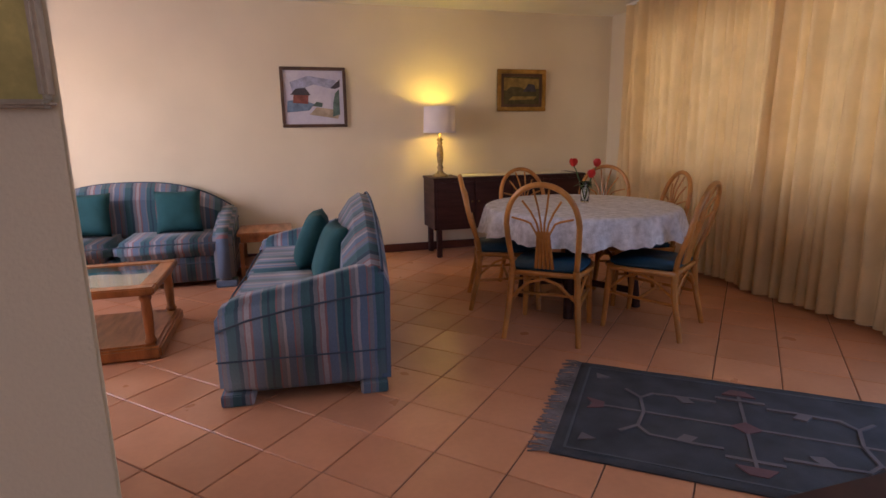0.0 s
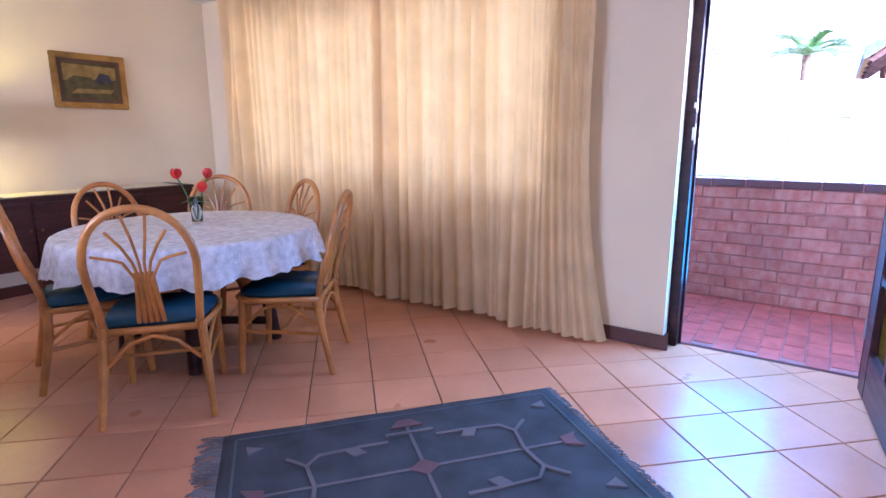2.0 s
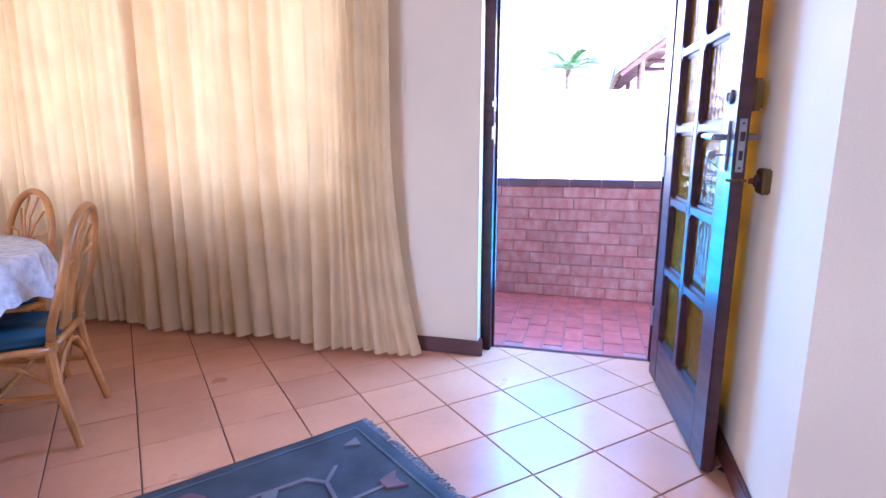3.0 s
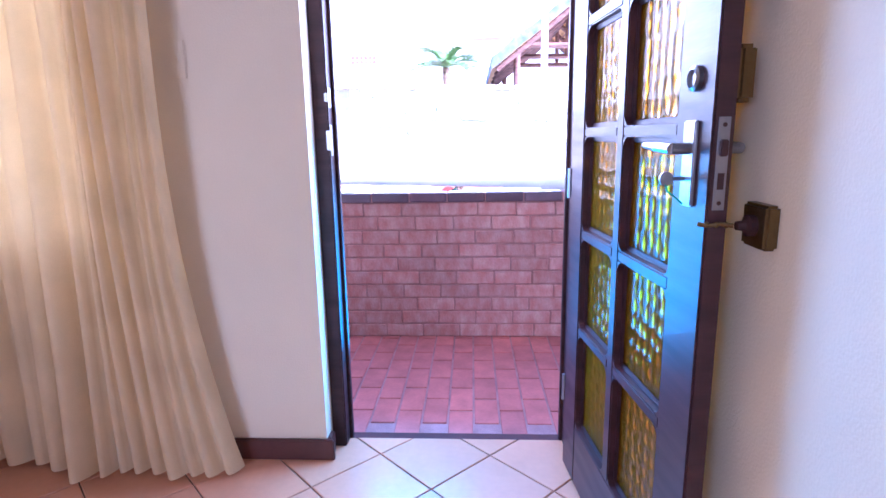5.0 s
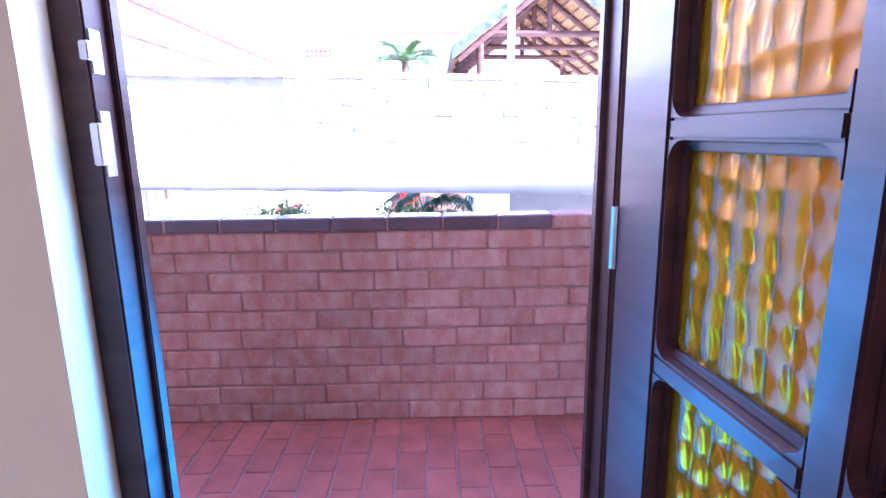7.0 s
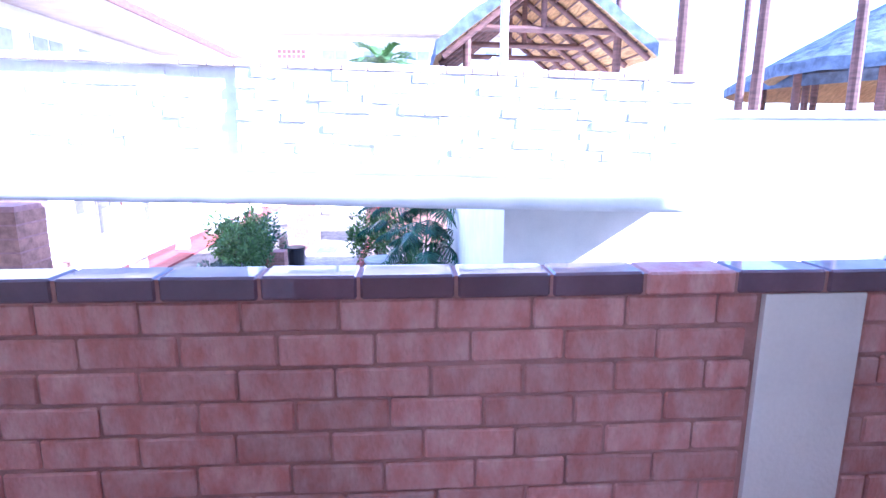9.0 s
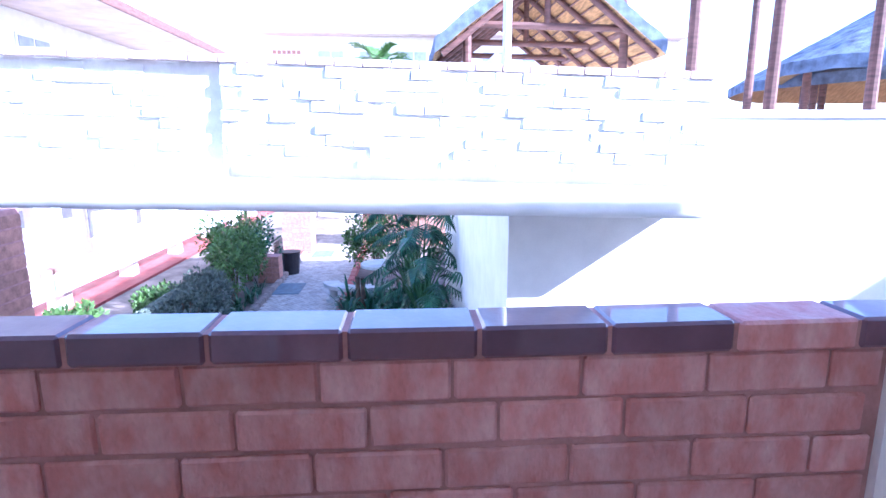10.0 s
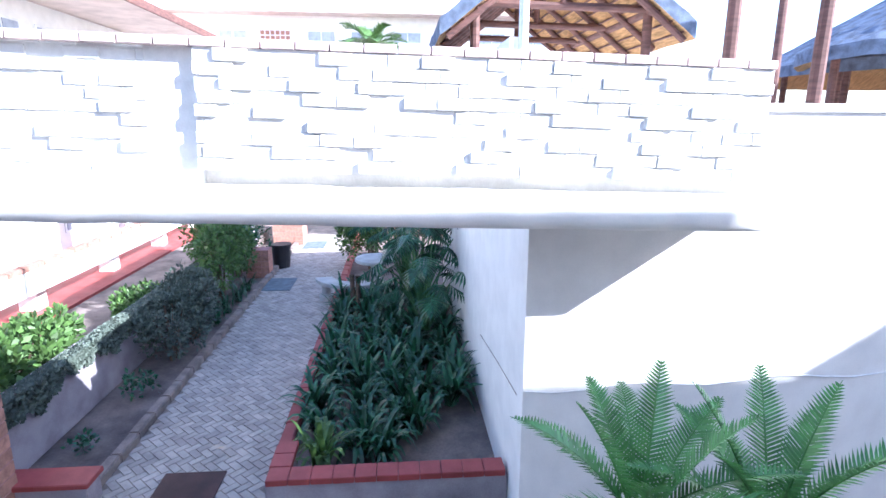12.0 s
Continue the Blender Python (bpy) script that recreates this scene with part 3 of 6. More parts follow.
def sofa(m, label):
    L = 1.78
    root = thing("sofa", m, label, "sofa", "striped sofas")
    bm = bmesh.new()
    cube(bm, -L / 2 + 0.10, -0.36, 0.055, L / 2 - 0.10, 0.34, 0.29, 0.02)
    part("base", bm, STRIPE_X, root)
    n = 36
    back = bmesh.new()
    rows = []
    for i in range(n + 1):
        x = -L / 2 + 0.03 + (L - 0.06) * i / n
        s = abs(2 * x / L)
        top = 0.90 - 0.30 * s ** 2.6 - 0.01
        lean = 0.06
        prof = [(0.20, 0.29), (0.17, 0.42), (0.20, 0.29 + (top - 0.29) * 0.75), (0.275, top - 0.04), (0.34, top), (0.40, top - 0.02), (0.43, top - 0.09), (0.42, 0.06), (0.25, 0.06)]
        rows.append([back.verts.new((x, y, z)) for y, z in prof])
    for a, b in zip(rows, rows[1:]):
        for j in range(len(a)):
            k2 = (j + 1) % len(a)
            back.faces.new((a[j], a[k2], b[k2], b[j]))
    back.faces.new(rows[0])
    back.faces.new(rows[-1][::-1])
    part("backrest", back, STRIPE_X, root, smooth=False)
    smoothed(root.children[-1])
    bm = bmesh.new()
    tube(bm, [(-L / 2 + 0.03 + (L - 0.06) * i / n, 0.395, 0.888 - 0.30 * abs(2 * (-L / 2 + 0.03 + (L - 0.06) * i / n) / L) ** 2.6) for i in range(n + 1)], 0.008, 6)
    part("back_piping", bm, PIPING, root)
    for sx in (-1, 1):
        g = arm_mesh(L)
        g.transform(Matrix.Translation((sx * (L / 2 - 0.075), 0, 0)))
        arm = part("arm", g, STRIPE_Y, root)
        smoothed(arm)
        bm = bmesh.new()
        o = sx * (L / 2 + 0.001)
        tube(bm, [(o, 0.40, 0.515), (o, 0.2, 0.50), (o, -0.05, 0.465), (o, -0.28, 0.42), (o, -0.42, 0.375)], 0.005, 6)
        tube(bm, [(o, -0.43, 0.225), (o, 0.40, 0.225)], 0.004, 6)
        part("piping", bm, PIPING, arm)
        for y0, y1 in ((-0.425, -0.27), (0.26, 0.40)):
            bm = bmesh.new()
            cube(bm, sx * (L / 2 - 0.14) - 0.01, y0, 0.0, sx * (L / 2 - 0.14) + 0.15 * sx if sx > 0 else sx * (L / 2 - 0.14), y1, 0.06, 0.006) if sx > 0 else cube(bm, -L / 2 + 0.002, y0, 0.0, -L / 2 + 0.15, y1, 0.06, 0.006)
            part("foot_block", bm, STRIPE_Y, root)
    for sx in (-1, 1):
        bm = bmesh.new()
        cube(bm, -0.395, -0.30, -0.075, 0.395, 0.30, 0.075, 0.045)
        g = bm
        for v in g.verts:
            v.co.z += 0.02 * max(0, 1 - (v.co.x / 0.4) ** 2) * (1 if v.co.z > 0 else 0)
        cush = part("seat_cushion", g, STRIPE_X, root)
        cush.location = (sx * 0.402, -0.115, 0.36)
        smoothed(cush)
        bm = bmesh.new()
        tube(bm, [(-0.385, -0.297, 0.05), (0, -0.303, 0.055), (0.385, -0.297, 0.05)], 0.006, 6)
        part("piping", bm, PIPING, cush)
    bm = bmesh.new()
    tube(bm, [(-L / 2 + 0.15, -0.362, 0.225), (L / 2 - 0.15, -0.362, 0.225)], 0.005, 6)
    part("front_piping", bm, PIPING, root)
    return root


def scatter_cushion(m, label):
    """A plump square cushion with pinched corners, standing on one edge."""
    bm = bmesh.new()
    n, s = 12, 0.185
    front, back = [], []
    for sign, store in ((1, front), (-1, back)):
        for i in range(n + 1):
            row = []
            for j in range(n + 1):
                u, v = 2 * i / n - 1, 2 * j / n - 1
                bow = 1 - 0.07 * (1 - v * v) * abs(u) ** 4
                bow2 = 1 - 0.07 * (1 - u * u) * abs(v) ** 4
                d = 0.075 * (1 - u ** 4) ** 0.6 * (1 - v ** 4) ** 0.6
                row.append(bm.verts.new((s * u * bow, sign * (d + 0.002), s + s * v * bow2)))
            store.append(row)
    for store in (front, back):
        for a, b in zip(store, store[1:]):
            for j in range(n):
                bm.faces.new((a[j], a[j + 1], b[j + 1], b[j]))
    bmesh.ops.remove_doubles(bm, verts=bm.verts, dist=0.006)
    ob = mesh_object("scatter_cushion", bm, TEAL, smooth=True)
    ob.matrix_world = m
    return tagged(ob, label, "cushion", "teal scatter cushions")


sofa(pose(0.145, 3.215, 0, 0, 0, -94.8) @ Matrix.Diagonal((1, 0.93, 0.97, 1)), "striped blue and rose fabric sofa with rolled arms")
sofa(pose(-1.31, 4.97, 0) @ Matrix.Diagonal((1, 1, 0.93, 1)), "striped camel-back fabric sofa against the wall")
sofa(pose(-1.86, 1.75, 0, 0, 0, 180), "striped fabric sofa behind the wall end")
scatter_cushion(pose(0.09, 3.34, 0.42, 0, 0, -95) @ pose(0, 0, 0, -24), "teal cotton cushion leaning on the sofa back")
scatter_cushion(pose(0.185, 2.87, 0.40, 0, 0, -86) @ pose(0, 0, 0, -20), "teal cotton cushion leaning on the sofa back")
scatter_cushion(pose(-0.87, 4.98, 0.41, -14, 0, 4), "teal cotton cushion on the wall-side sofa")
scatter_cushion(pose(-1.58, 4.98, 0.41, -14, 0, -3), "teal cotton cushion on the wall-side sofa")


def coffee_table():
    root = thing("coffee_table", pose(-1.285, 3.44, 0), "honey pine coffee table with glass top and lower shelf", "coffee table")
    X, Y, H = 0.58, 0.37, 0.42
    bm = bmesh.new()
    cube(bm, -X, -Y, H - 0.045, X, -Y + 0.09, H, 0.008)
    cube(bm, -X, Y - 0.09, H - 0.045, X, Y, H, 0.008)
    cube(bm, -X, -Y + 0.09, H - 0.044, -X + 0.09, Y - 0.09, H - 0.001, 0.006)
    cube(bm, X - 0.09, -Y + 0.09, H - 0.044, X, Y - 0.09, H - 0.001, 0.006)
    part("top_frame", bm, PINE, root)
    bm = bmesh.new()
    cube(bm, -X + 0.085, -Y + 0.085, H - 0.014, X - 0.085, Y - 0.085, H - 0.006)
    part("glass_top", bm, clear_glass("table_glass", (0.75, 0.9, 0.88)), root, "clear greenish glass insert")
    bm = bmesh.new()
    cube(bm, -X, -Y, 0.005, X, Y, 0.075, 0.012)
    cube(bm, -X + 0.03, -Y + 0.03, 0.075, X - 0.03, Y - 0.03, 0.085, 0.004)
    part("lower_shelf", bm, PINE, root)
    for sx in (-1, 1):
        for sy in (-1, 1):
            bm = bmesh.new()
            lathe(bm, [(0.030, 0.085), (0.034, 0.10), (0.026, 0.115), (0.024, 0.13), (0.028, 0.2), (0.029, 0.26), (0.025, 0.33), (0.033, 0.345), (0.030, 0.376)], 16, pose(sx * (X - 0.06), sy * (Y - 0.06), 0))
            smoothed(part("leg", bm, PINE, root))


def end_table():
    root = thing("end_table", pose(-0.17, 4.98, 0) @ Matrix.Diagonal((0.85, 0.85, 0.80, 1)), "small honey pine end table between the sofas", "side table")
    bm = bmesh.new()
    cube(bm, -0.27, -0.27, 0.47, 0.27, 0.27, 0.51, 0.008)
    part("tabletop", bm, PINE, root)
    bm = bmesh.new()
    cube(bm, -0.24, -0.24, 0.40, 0.24, 0.24, 0.47, 0.004)
    part("apron", bm, PINE, root)
    bm = bmesh.new()
    cube(bm, -0.24, -0.24, 0.12, 0.24, 0.24, 0.14, 0.004)
    part("shelf", bm, PINE, root)
    for sx in (-1, 1):
        for sy in (-1, 1):
            bm = bmesh.new()
            cube(bm, sx * 0.235 - 0.02, sy * 0.235 - 0.02, 0, sx * 0.235 + 0.02, sy * 0.235 + 0.02, 0.40, 0.005)
            part("leg", bm, PINE, root)


coffee_table()
end_table()


# ---- pictures ----
PAPER = material("watercolour_paper", (0.62, 0.60, 0.66), 0.8, vary=0.10, scale=7, grain=60, second=(0.52, 0.50, 0.62))
PAINTS = {k2: material("paint_" + k2, c, 0.7, vary=0.2, scale=18, grain=90, bump=0.1) for k2, c in
          {"red": (0.28, 0.09, 0.07), "blue": (0.16, 0.24, 0.36), "sand": (0.50, 0.40, 0.28), "green": (0.13, 0.20, 0.17), "dark": (0.07, 0.06, 0.07), "sky": (0.42, 0.44, 0.60), "gold": (0.30, 0.20, 0.05), "olive": (0.10, 0.085, 0.03), "yellow": (0.62, 0.50, 0.16)}.items()}


def picture(m, w, h, frame_w, frame_mat, ground, shapes, label, inner=None):
    """A framed picture; local x across, z up, facing -y. Shapes are flat strokes of paint."""
    root = thing("picture", m, label, "picture")
    bm = bmesh.new()
    for a in ((-w / 2, h / 2 - frame_w, w / 2, h / 2), (-w / 2, -h / 2, w / 2, -h / 2 + frame_w), (-w / 2, -h / 2 + frame_w, -w / 2 + frame_w, h / 2 - frame_w), (w / 2 - frame_w, -h / 2 + frame_w, w / 2, h / 2 - frame_w)):
        cube(bm, a[0], -0.028, a[1], a[2], 0, a[3], 0.005)
    part("frame", bm, frame_mat, root)
    if inner:
        bm = bmesh.new()
        a, b, f = w / 2 - frame_w, h / 2 - frame_w, 0.03
        for q in ((-a, b - f, a, b), (-a, -b, a, -b + f), (-a, -b + f, -a + f, b - f), (a - f, -b + f, a, b - f)):
            cube(bm, q[0], -0.018, q[1], q[2], -0.002, q[3], 0.002)
        part("inner_frame", bm, inner, root)
    bm = bmesh.new()
    cube(bm, -w / 2 + frame_w, -0.010, -h / 2 + frame_w, w / 2 - frame_w, -0.002, h / 2 - frame_w)
    canvas = part("canvas", bm, ground, root)
    for i, (colour, outline) in enumerate(shapes):
        bm = bmesh.new()
        extrude(bm, outline, 0, 0.0008 + 0.0004 * i, pose(0, -0.0102, 0, 90))
        part("brushwork", bm, PAINTS[colour], canvas)
    return root


picture(pose(0.357, YB, 1.575), 0.615, 0.56, 0.03, BROWNFRAME, PAPER, [
    ("sky", [(-0.2, 0.05), (0.0, 0.12), (0.18, 0.08), (0.22, 0.16), (-0.05, 0.20), (-0.22, 0.14)]),
    ("blue", [(-0.26, -0.14), (-0.05, -0.12), (0.0, -0.06), (-0.12, -0.02), (-0.25, -0.03)]),
    ("sand", [(-0.05, -0.16), (0.22, -0.2), (0.24, -0.12), (0.02, -0.09)]),
    ("red", [(-0.2, -0.05), (-0.06, -0.06), (-0.05, 0.03), (-0.19, 0.03)]),
    ("dark", [(-0.22, 0.025), (-0.03, 0.02), (-0.08, 0.09), (-0.17, 0.08)]),
    ("green", [(0.17, -0.18), (0.24, -0.16), (0.24, 0.08), (0.20, 0.04), (0.18, -0.05)]),
    ("dark", [(0.16, 0.09), (0.25, 0.17), (0.25, 0.10), (0.20, 0.08)]),
    ("green", [(-0.02, -0.08), (0.07, -0.09), (0.08, -0.05), (0.02, -0.04)]),
], "watercolour of a boat house in a thin brown frame")
picture(pose(2.52, YB, 1.655), 0.56, 0.43, 0.045, GILT, PAINTS["olive"], [
    ("gold", [(-0.2, 0.0), (0.2, 0.02), (0.2, 0.12), (-0.2, 0.13)]),
    ("olive", [(-0.2, -0.02), (0.05, 0.0), (0.0, 0.03), (-0.12, 0.04)]),
    ("dark", [(0.02, -0.01), (0.17, -0.01), (0.15, 0.06), (0.08, 0.07)]),
    ("gold", [(-0.15, -0.1), (0.15, -0.09), (0.18, -0.06), (-0.1, -0.06)]),
], "small dark landscape painting in a gilt frame", BROWNFRAME)
picture(pose(-0.445, 0.5, 1.583), 0.52, 0.66, 0.008, PAINTS["sand"], PAINTS["yellow"], [
    ("sky", [(-0.2, 0.05), (0.24, 0.08), (0.24, 0.3), (-0.2, 0.3)]),
    ("green", [(0.0, -0.25), (0.23, -0.2), (0.24, -0.05), (0.1, -0.02)]),
    ("sand", [(0.05, -0.05), (0.24, -0.02), (0.24, 0.06), (0.1, 0.06)]),
], "unframed yellow and green landscape picture on the wall end")


# ---- dining area ----
def sideboard():
    root = thing("sideboard", pose(1.41, 4.99, 0) @ Matrix.Diagonal((1, 1, 0.93, 1)), "dark mahogany sideboard on short legs", "sideboard")
    W, D = 1.66, 0.43
    bm = bmesh.new()
    cube(bm, 0, 0, 0.83, W, D, 0.855, 0.005)
    part("top", bm, DARKWOOD, root)
    bm = bmesh.new()
    cube(bm, 0.01, 0.012, 0.30, W - 0.01, D - 0.002, 0.83, 0.004)
    part("body", bm, DARKWOOD, root)
    for i in range(4):
        bm = bmesh.new()
        a = 0.03 + i * 0.402
        cube(bm, a, -0.004, 0.33, a + 0.39, 0.013, 0.81, 0.006)
        d = part("door_panel", bm, DARKWOOD, root)
        bm = bmesh.new()
        lathe(bm, [(0.006, 0), (0.006, 0.012), (0.012, 0.018), (0.010, 0.026)], 12, pose(a + (0.36 if i % 2 == 0 else 0.03), -0.004, 0.6, 90))
        part("knob", bm, BRASS, d)
    for x in (0.04, W - 0.09):
        for y in (0.02, D - 0.08):
            bm = bmesh.new()
            cube(bm, x, y, 0, x + 0.05, y + 0.055, 0.30, 0.005)
            part("leg", bm, DARKWOOD, root)
    bm = bmesh.new()
    n = 24
    cube(bm, 0, 0, 0, 1.25, 0.30, 0.004, 0.001)
    cl = mesh_object("table_runner", bm, LINEN)
    cl.matrix_world = pose(1.71, 5.06, 0.796)
    tagged(cl, "cream cloth runner lying on the sideboard", "runner")


def table_lamp():
    root = thing("table_lamp", pose(1.54, 5.20, 0.796) @ Matrix.Diagonal((1, 1, 1.05, 1)), "lit table lamp with turned gilt stem and cream shade", "lamp")
    bm = bmesh.new()
    lathe(bm, [(0.062, 0), (0.064, 0.012), (0.05, 0.022), (0.03, 0.035), (0.018, 0.06), (0.026, 0.085), (0.016, 0.11), (0.022, 0.14), (0.027, 0.20), (0.024, 0.26), (0.016, 0.30), (0.024, 0.315), (0.014, 0.33), (0.028, 0.345), (0.010, 0.365), (0.010, 0.41)], 20, Matrix.Diagonal((1.3, 1.3, 1, 1)))
    smoothed(part("stem", bm, LAMPSTEM, root))
    bm = bmesh.new()
    n = 32
    for r0, r1 in ((0.162, 0.152), (0.1605, 0.1505)):
        a = [bm.verts.new((r0 * math.cos(2 * math.pi * i / n), r0 * math.sin(2 * math.pi * i / n), 0.41)) for i in range(n)]
        b = [bm.verts.new((r1 * math.cos(2 * math.pi * i / n), r1 * math.sin(2 * math.pi * i / n), 0.65)) for i in range(n)]
        for i in range(n):
            bm.faces.new((a[i], a[(i + 1) % n], b[(i + 1) % n], b[i]))
    part("shade", bm, SHADE, root, "cream fabric drum shade", smooth=True)
    bm = bmesh.new()
    for a in (0, 120, 240):
        tube(bm, [(0.012 * math.cos(radians(a)), 0.012 * math.sin(radians(a)), 0.41), (0.16 * math.cos(radians(a)), 0.16 * math.sin(radians(a)), 0.415)], 0.002, 6)
    part("shade_ring", bm, BRASS, root)
    bm = bmesh.new()
    lathe(bm, [(0.012, 0.415), (0.014, 0.44), (0.028, 0.48), (0.032, 0.51), (0.024, 0.535), (0.006, 0.545)], 16)
    part("bulb", bm, glow("bulb_glow", (1.0, 0.72, 0.12), 7.5), root, "glowing warm light bulb", smooth=True)
    lamp = new("lamp_light", bpy.data.lights.new("lamp_light", "POINT"))
    lamp.data.energy, lamp.data.color, lamp.data.shadow_soft_size = LAMP_W, (1.0, 0.80, 0.10), 0.03
    lamp.parent = root
    lamp.location = (0, 0, 0.585)


TC = Vector((2.03, 3.30, 0))
TABLE = Matrix.Translation(TC) @ Matrix.Diagonal((0.98, 0.98, 0.955, 1))


def dining_table():
    root = thing("dining_table", TABLE, "round dining table on dark column legs", "table")
    bm = bmesh.new()
    lathe(bm, [(0.66, 0.71), (0.675, 0.72), (0.675, 0.738), (0.665, 0.744)], 48)
    part("tabletop", bm, DARKWOOD, root)
    for i in range(4):
        a = radians(45 + 90 * i + 8)
        bm = bmesh.new()
        c, s = math.cos(a), math.sin(a)
        tube(bm, [(0.42 * c, 0.42 * s, 0), (0.38 * c, 0.38 * s, 0.3), (0.34 * c, 0.34 * s, 0.71)], [0.035, 0.038, 0.045], 10)
        part("leg", bm, DARKWOOD, root)
    bm = bmesh.new()
    lathe(bm, [(0.10, 0.12), (0.12, 0.16), (0.07, 0.25), (0.06, 0.5), (0.12, 0.70), (0.2, 0.71)], 20)
    for i in range(4):
        a = radians(45 + 90 * i + 8)
        tube(bm, [(0.05 * math.cos(a), 0.05 * math.sin(a), 0.16), (0.40 * math.cos(a), 0.40 * math.sin(a), 0.12)], 0.025, 8)
    part("pedestal", bm, DARKWOOD, root)


def tablecloth():
    bm = bmesh.new()
    n = 220
    rng = random.Random(9)
    ph = [rng.uniform(0, 6.28) for _ in range(4)]

    def ripple(a):
        return 0.5 * math.sin(13 * a + ph[0]) + 0.32 * math.sin(19 * a + ph[1]) + 0.25 * math.sin(29 * a + ph[2]) + 0.15 * math.sin(7 * a + ph[3])
    rings = [(0.02, 0.749, 0), (0.35, 0.7495, 0), (0.60, 0.7495, 0), (0.668, 0.749, 0), (0.683, 0.742, 0.1), (0.69, 0.725, 0.25)] + [(0.69 + 0.034 * t, 0.725 - 0.165 * t, 0.25 + 0.75 * t) for t in (0.15, 0.3, 0.45, 0.6, 0.75, 0.9, 1.0)]
    prev = None
    for r, z, amp in rings:
        ring = []
        for i in range(n):
            a = 2 * math.pi * i / n
            rr = r + 0.038 * amp * ripple(a)
            zz = z + (0.006 * math.sin(48 * a) - 0.012 * ripple(a) + 0.012 * math.sin(4 * a + 0.7)) * (amp ** 3)
            ring.append(bm.verts.new((rr * math.cos(a), rr * math.sin(a), zz)))
        if prev:
            for i in range(n):
                bm.faces.new((prev[i], prev[(i + 1) % n], ring[(i + 1) % n], ring[i]))
        else:
            bm.faces.new(ring)
        prev = ring
    ob = mesh_object("tablecloth", bm, LACE, smooth=True)
    ob.matrix_world = TABLE
    tagged(ob, "white lace tablecloth hanging in folds over the table", "tablecloth")


def dining_chair():
    """Rattan hoop-back chair; local +y is where the sitter looks."""
    root = thing("dining_chair", Matrix.Identity(4), "varnished rattan hoop-back chair with blue seat pad", "chair", "chairs round the table")
    hoop = bmesh.new()
    pts = []
    for i in range(25):
        a = math.pi * i / 24
        w = 0.205
        z = 0.66 + 0.30 * math.sin(a) ** 0.75
        pts.append((w * math.cos(a) * (1.02 if 0 < i < 24 else 1.0), -0.215 - 0.11 * (z - 0.44) / 0.5, z))
    left = [(0.185, -0.195, 0.40), (0.192, -0.21, 0.50), (0.20, -0.235, 0.58)]
    pts = left + pts + [(-x, y, z) for x, y, z in left[::-1]]
    tube(hoop, pts, 0.0165, 10)
    smoothed(part("hoop", hoop, RATTAN, root))
    bm = bmesh.new()
    for off in (-0.036, -0.018, 0.0, 0.018, 0.036):
        tube(bm, [(off * 1.35, -0.20, 0.45), (off, -0.225, 0.58), (off * 0.8, -0.25, 0.68)], 0.0105, 8)
    part("splat", bm, RATTAN, root)
    for e in (-1, -0.62, -0.25, 0.25, 0.62, 1):
        bm = bmesh.new()
        zt = 0.955 - 0.16 * abs(e) ** 1.7 - 0.03 * abs(e)
        xt = 0.175 * e
        tube(bm, [(0.024 * e, -0.248, 0.64), (0.03 * e + 0.04 * e * abs(e), -0.265, 0.73), (0.6 * xt, -0.28, 0.5 * (0.73 + zt)), (xt, -0.215 - 0.11 * (zt - 0.44) / 0.5, zt)], 0.0065, 6)
        part("spindle", bm, RATTAN, root)
    bm = bmesh.new()
    out = [(-0.20, -0.20), (0.20, -0.20), (0.235, 0.05), (0.225, 0.17), (0.16, 0.225), (-0.16, 0.225), (-0.225, 0.17), (-0.235, 0.05)]
    tube(bm, [(x, y, 0.415) for x, y in out + out[:1]], 0.017, 8)
    smoothed(part("seat_frame", bm, RATTAN, root))
    bm = bmesh.new()
    extrude(bm, [(x * 0.96, y * 0.96) for x, y in out], 0.42, 0.465, None, 0.014)
    smoothed(part("seat", bm, BLUESEAT, root, "padded blue vinyl seat"))
    for sx in (-1, 1):
        bm = bmesh.new()
        tube(bm, [(sx * 0.192, -0.195, 0.43), (sx * 0.20, -0.205, 0.28), (sx * 0.222, -0.262, 0.0)], [0.020, 0.020, 0.016], 8)
        part("leg", bm, RATTAN, root)
        bm = bmesh.new()
        tube(bm, [(sx * 0.20, 0.19, 0.43), (sx * 0.205, 0.20, 0.25), (sx * 0.215, 0.215, 0.0)], [0.020, 0.020, 0.016], 8)
        part("leg", bm, RATTAN, root)
        for a, b in (((sx * 0.20, -0.20, 0.22), (sx * 0.206, 0.20, 0.24)),):
            bm = bmesh.new()
            tube(bm, [a, b], 0.010, 7)
            part("stretcher", bm, RATTAN, root)
        bm = bmesh.new()
        tube(bm, [(sx * 0.20, -0.205, 0.26), (sx * 0.215, -0.09, 0.36), (sx * 0.222, 0.0, 0.395), (sx * 0.215, 0.09, 0.36), (sx * 0.205, 0.195, 0.26)], 0.009, 7)
        part("brace", bm, RATTAN, root)
    for y, s in ((-0.205, -1), (0.20, 1)):
        bm = bmesh.new()
        tube(bm, [(-0.20, y, 0.25), (-0.09, y + 0.005 * s, 0.36), (0, y + 0.008 * s, 0.39), (0.09, y + 0.005 * s, 0.36), (0.20, y, 0.25)], 0.010, 7)
        part("brace", bm, RATTAN, root)
    bm = bmesh.new()
    tube(bm, [(-0.203, 0.0, 0.23), (0.203, 0.0, 0.23)], 0.010, 7)
    part("stretcher", bm, RATTAN, root)
